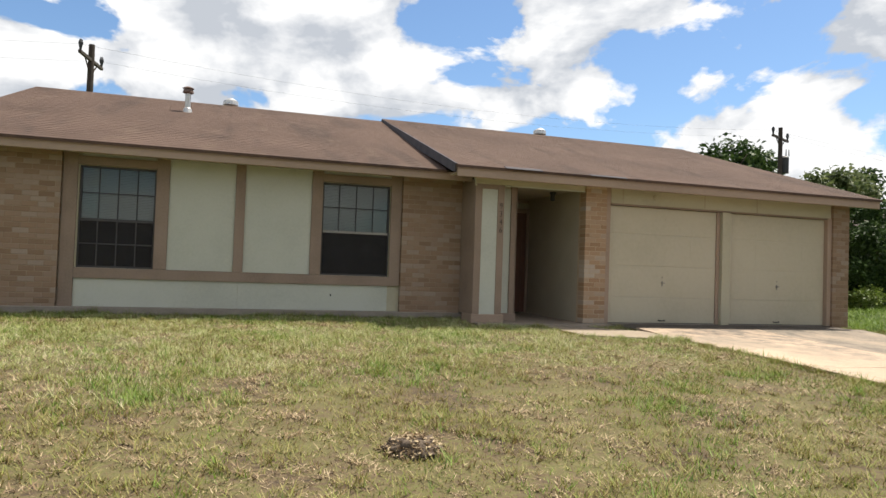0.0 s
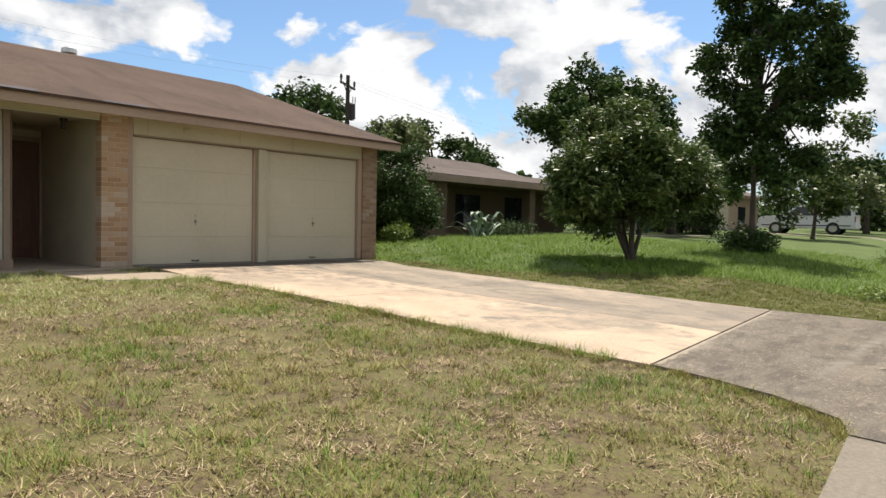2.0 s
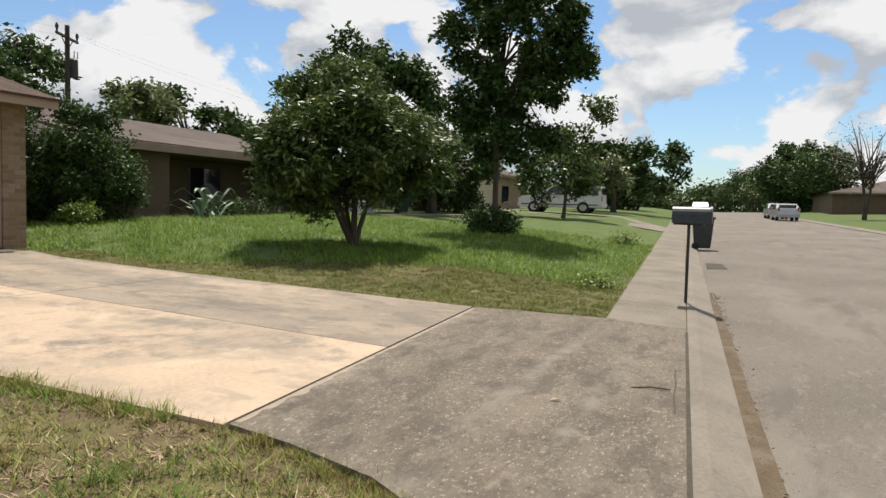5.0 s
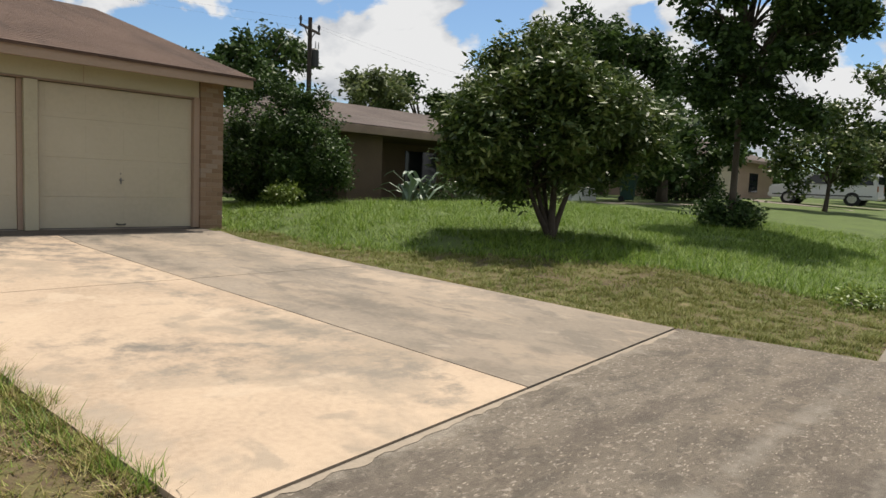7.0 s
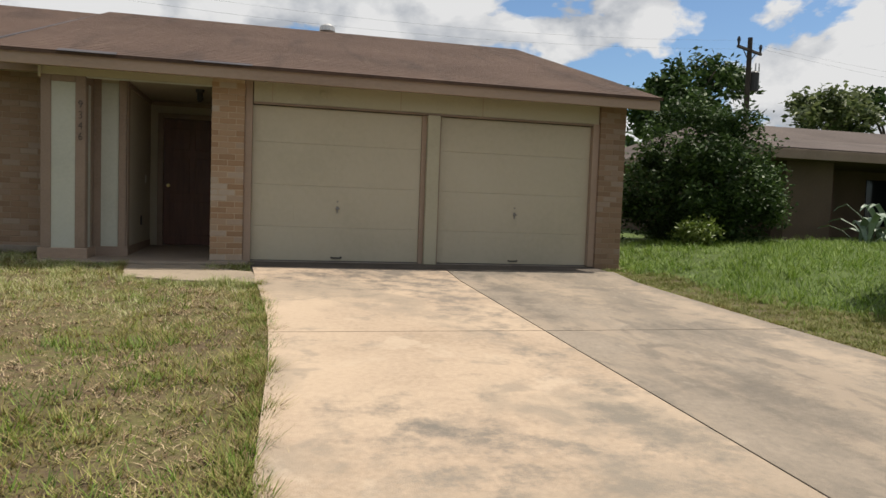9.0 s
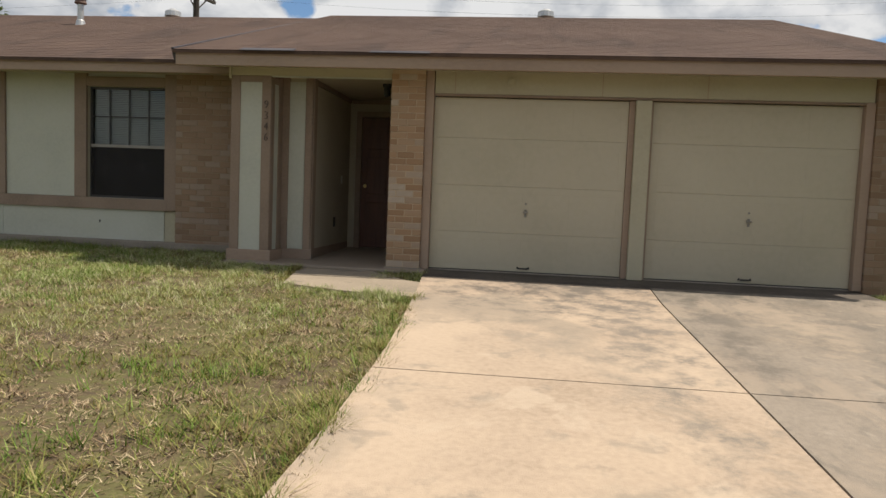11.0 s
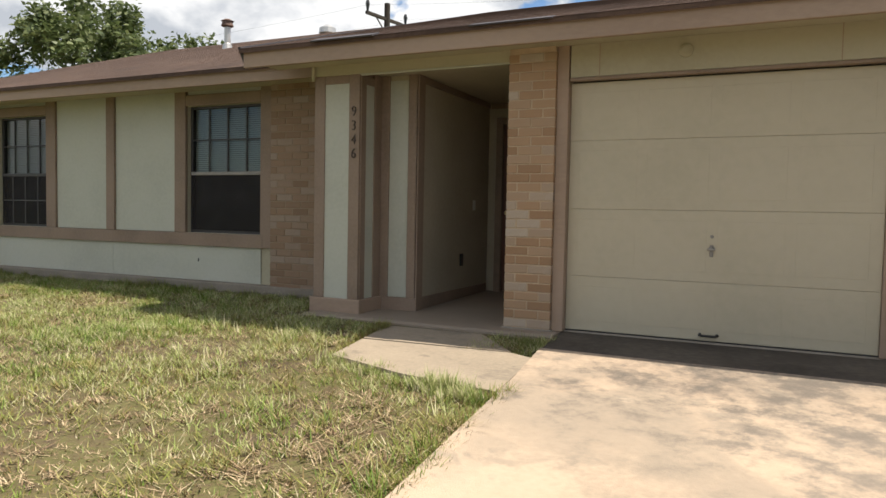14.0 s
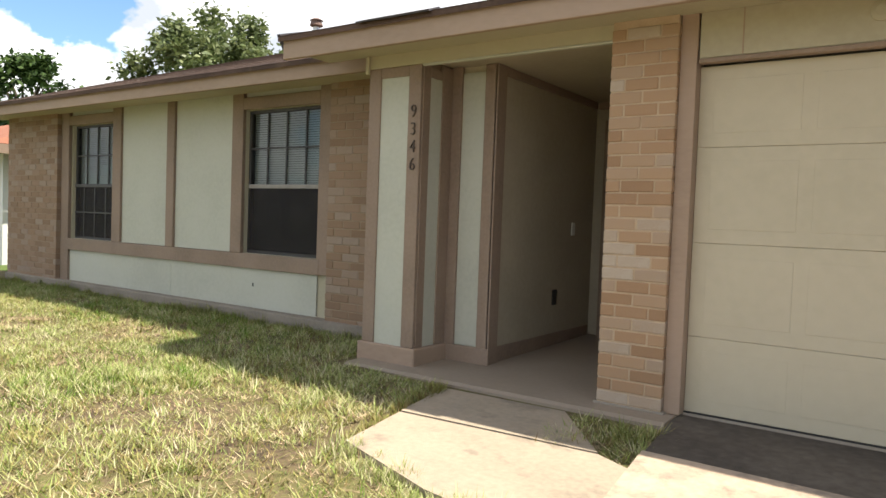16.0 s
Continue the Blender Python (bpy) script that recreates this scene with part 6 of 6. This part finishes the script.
blades("lawn_grass", "dry grass fringe along the driveway", 2600, right_edge_grass, 0.04, 0.004, M_DRY, 10, 1.0, 0.9, 3)
blades("lawn_grass", "uncut grass at the foot of the house wall", 2000, wall_foot, 0.065, 0.004, M_MOWN, 11, 0.7, 0.9, 3)
blades("lawn_grass", "short dull green grass along the driveway", 420000, mown, 0.032, 0.005, M_MOWN, 3, 1.0, 0.8, 3)
blades("lawn_grass", "short green grass near the driveway", 25000, mown, 0.032, 0.005, M_GREEN, 13, 1.0, 0.8, 3)
blades("lawn_grass", "lush uncut green grass on the neighbouring lawn", 90000, lush, 0.075, 0.006, M_GREEN, 4, 1.1, 0.5, 3)
def upper_lawn(n, rng):
    q = front(n, rng)
    d = (q[:, 1] - 6.5) / 3.5 - (q[:, 0] - 2.5) * 0.06
    return q[rng.uniform(0, 1, len(q)) < d]


blades("lawn_grass", "brighter straw-green grass on the upper lawn", 190000, upper_lawn, 0.042, 0.004, M_STRAW, 14, 1.2, 0.7, 3, -1)
# leaf litter along the gutter
rng = np.random.default_rng(15)
n = 2600
gx_ = rng.uniform(3.0, 16.0, n)
pts = np.column_stack([gx_, kerb_y(gx_) - 0.33 - np.abs(rng.normal(0, 0.07, n)), -0.203 + np.array([rise(x) for x in gx_])])
v, f = leaf_cloud(pts, (0.02, 0.01, 0.003), 1, 0.035, rng, 2.0, 0.08)
tagged(bulk("gutter_litter", v, f, M_GRIT), "brown leaf litter along the gutter", "leaf litter", kind="stuff")
tagged(part("gutter_stain", prism([(3, kerb_y(3) - 0.305), (9, kerb_y(9) - 0.305), (15.5, kerb_y(15.5) - 0.305), (15, kerb_y(15) - 0.40), (11.6, kerb_y(11.6) - 0.43), (9.5, kerb_y(9.5) - 0.42), (6.5, kerb_y(6.5) - 0.44), (3, kerb_y(3) - 0.42)], lambda x, y: rise(x) - 0.25, lambda x, y: rise(x) - 0.197), M_GRIT), "brown silt and dead grass along the gutter", "silt", kind="structure")
tagged(part("road_patch", prism([(20.4, kerb_y(20.4) - 0.42), (21.9, kerb_y(21.9) - 0.42), (21.9, kerb_y(21.9) - 0.80), (20.5, kerb_y(20.5) - 0.86)], lambda x, y: rise(x) - 0.3, lambda x, y: rise(x) - 0.19), M_JOINT), "dark four-sided patch on the asphalt", "road patch", kind="structure")

# ---- bricks, course by course ----
def brick_mesh(l, d, h):
    bm = box(0, 0, 0, l, d, h, 0.004)
    return bm


BRICKS = {}


def brick(parent, x, y, z, l, d, mat):
    """One brick with its near left lower corner at x, y, z."""
    key = (round(l, 3), round(d, 3), mat.name)
    if key not in BRICKS:
        BRICKS[key] = finish("brick", brick_mesh(l, d, 0.069), mat)
    ob = new("brick", BRICKS[key])
    ob.parent = parent
    ob.location = (x, y, z)


def brick_wall(x0, x1, yf, z0, z1, mat, depth=0.09, left=False, right=False, label=""):
    w = part("brick_wall", box(x0 + 0.006, yf + 0.0055, z0 - 0.25, x1 - 0.006, yf + depth + 0.06, z1), M_MORTAR if mat is M_BRICK else M_MORTAR2, house, label or "tan brick wall in running bond")
    random.seed(int(x0 * 100) + 7)
    L, C = 0.215, 0.0785
    n = int((z1 - z0) / C)
    for k in range(n):
        z = z0 + k * C
        x = x0 - (L * 0.5 + 0.006 if k % 2 else 0)
        while x < x1 - 0.02:
            a, b = max(x, x0), min(x + L - 0.010, x1)
            if b - a > 0.035:
                brick(w, a, yf + random.uniform(-0.002, 0.003), z + 0.005, round(b - a, 3), depth, mat)
            x += L
    return w


brick_wall(5.58, 6.0, 11.36, 0.40, 2.83, M_BRICK, 0.20, label="orange-tan brick pier between porch and garage")
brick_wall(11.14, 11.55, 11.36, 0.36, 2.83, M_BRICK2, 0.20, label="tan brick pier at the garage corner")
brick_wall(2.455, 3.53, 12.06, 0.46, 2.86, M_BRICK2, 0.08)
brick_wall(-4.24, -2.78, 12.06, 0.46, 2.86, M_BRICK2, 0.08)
# footings under the brickwork
for x0, x1, y, z in ((5.56, 6.02, 11.35, 0.40), (11.12, 11.57, 11.35, 0.36), (2.44, 3.53, 12.04, 0.46), (-4.26, -2.76, 12.04, 0.46)):
    part("footing", box(x0, y, -0.1, x1, y + 0.2, z, 0.006), M_FOUND, house)
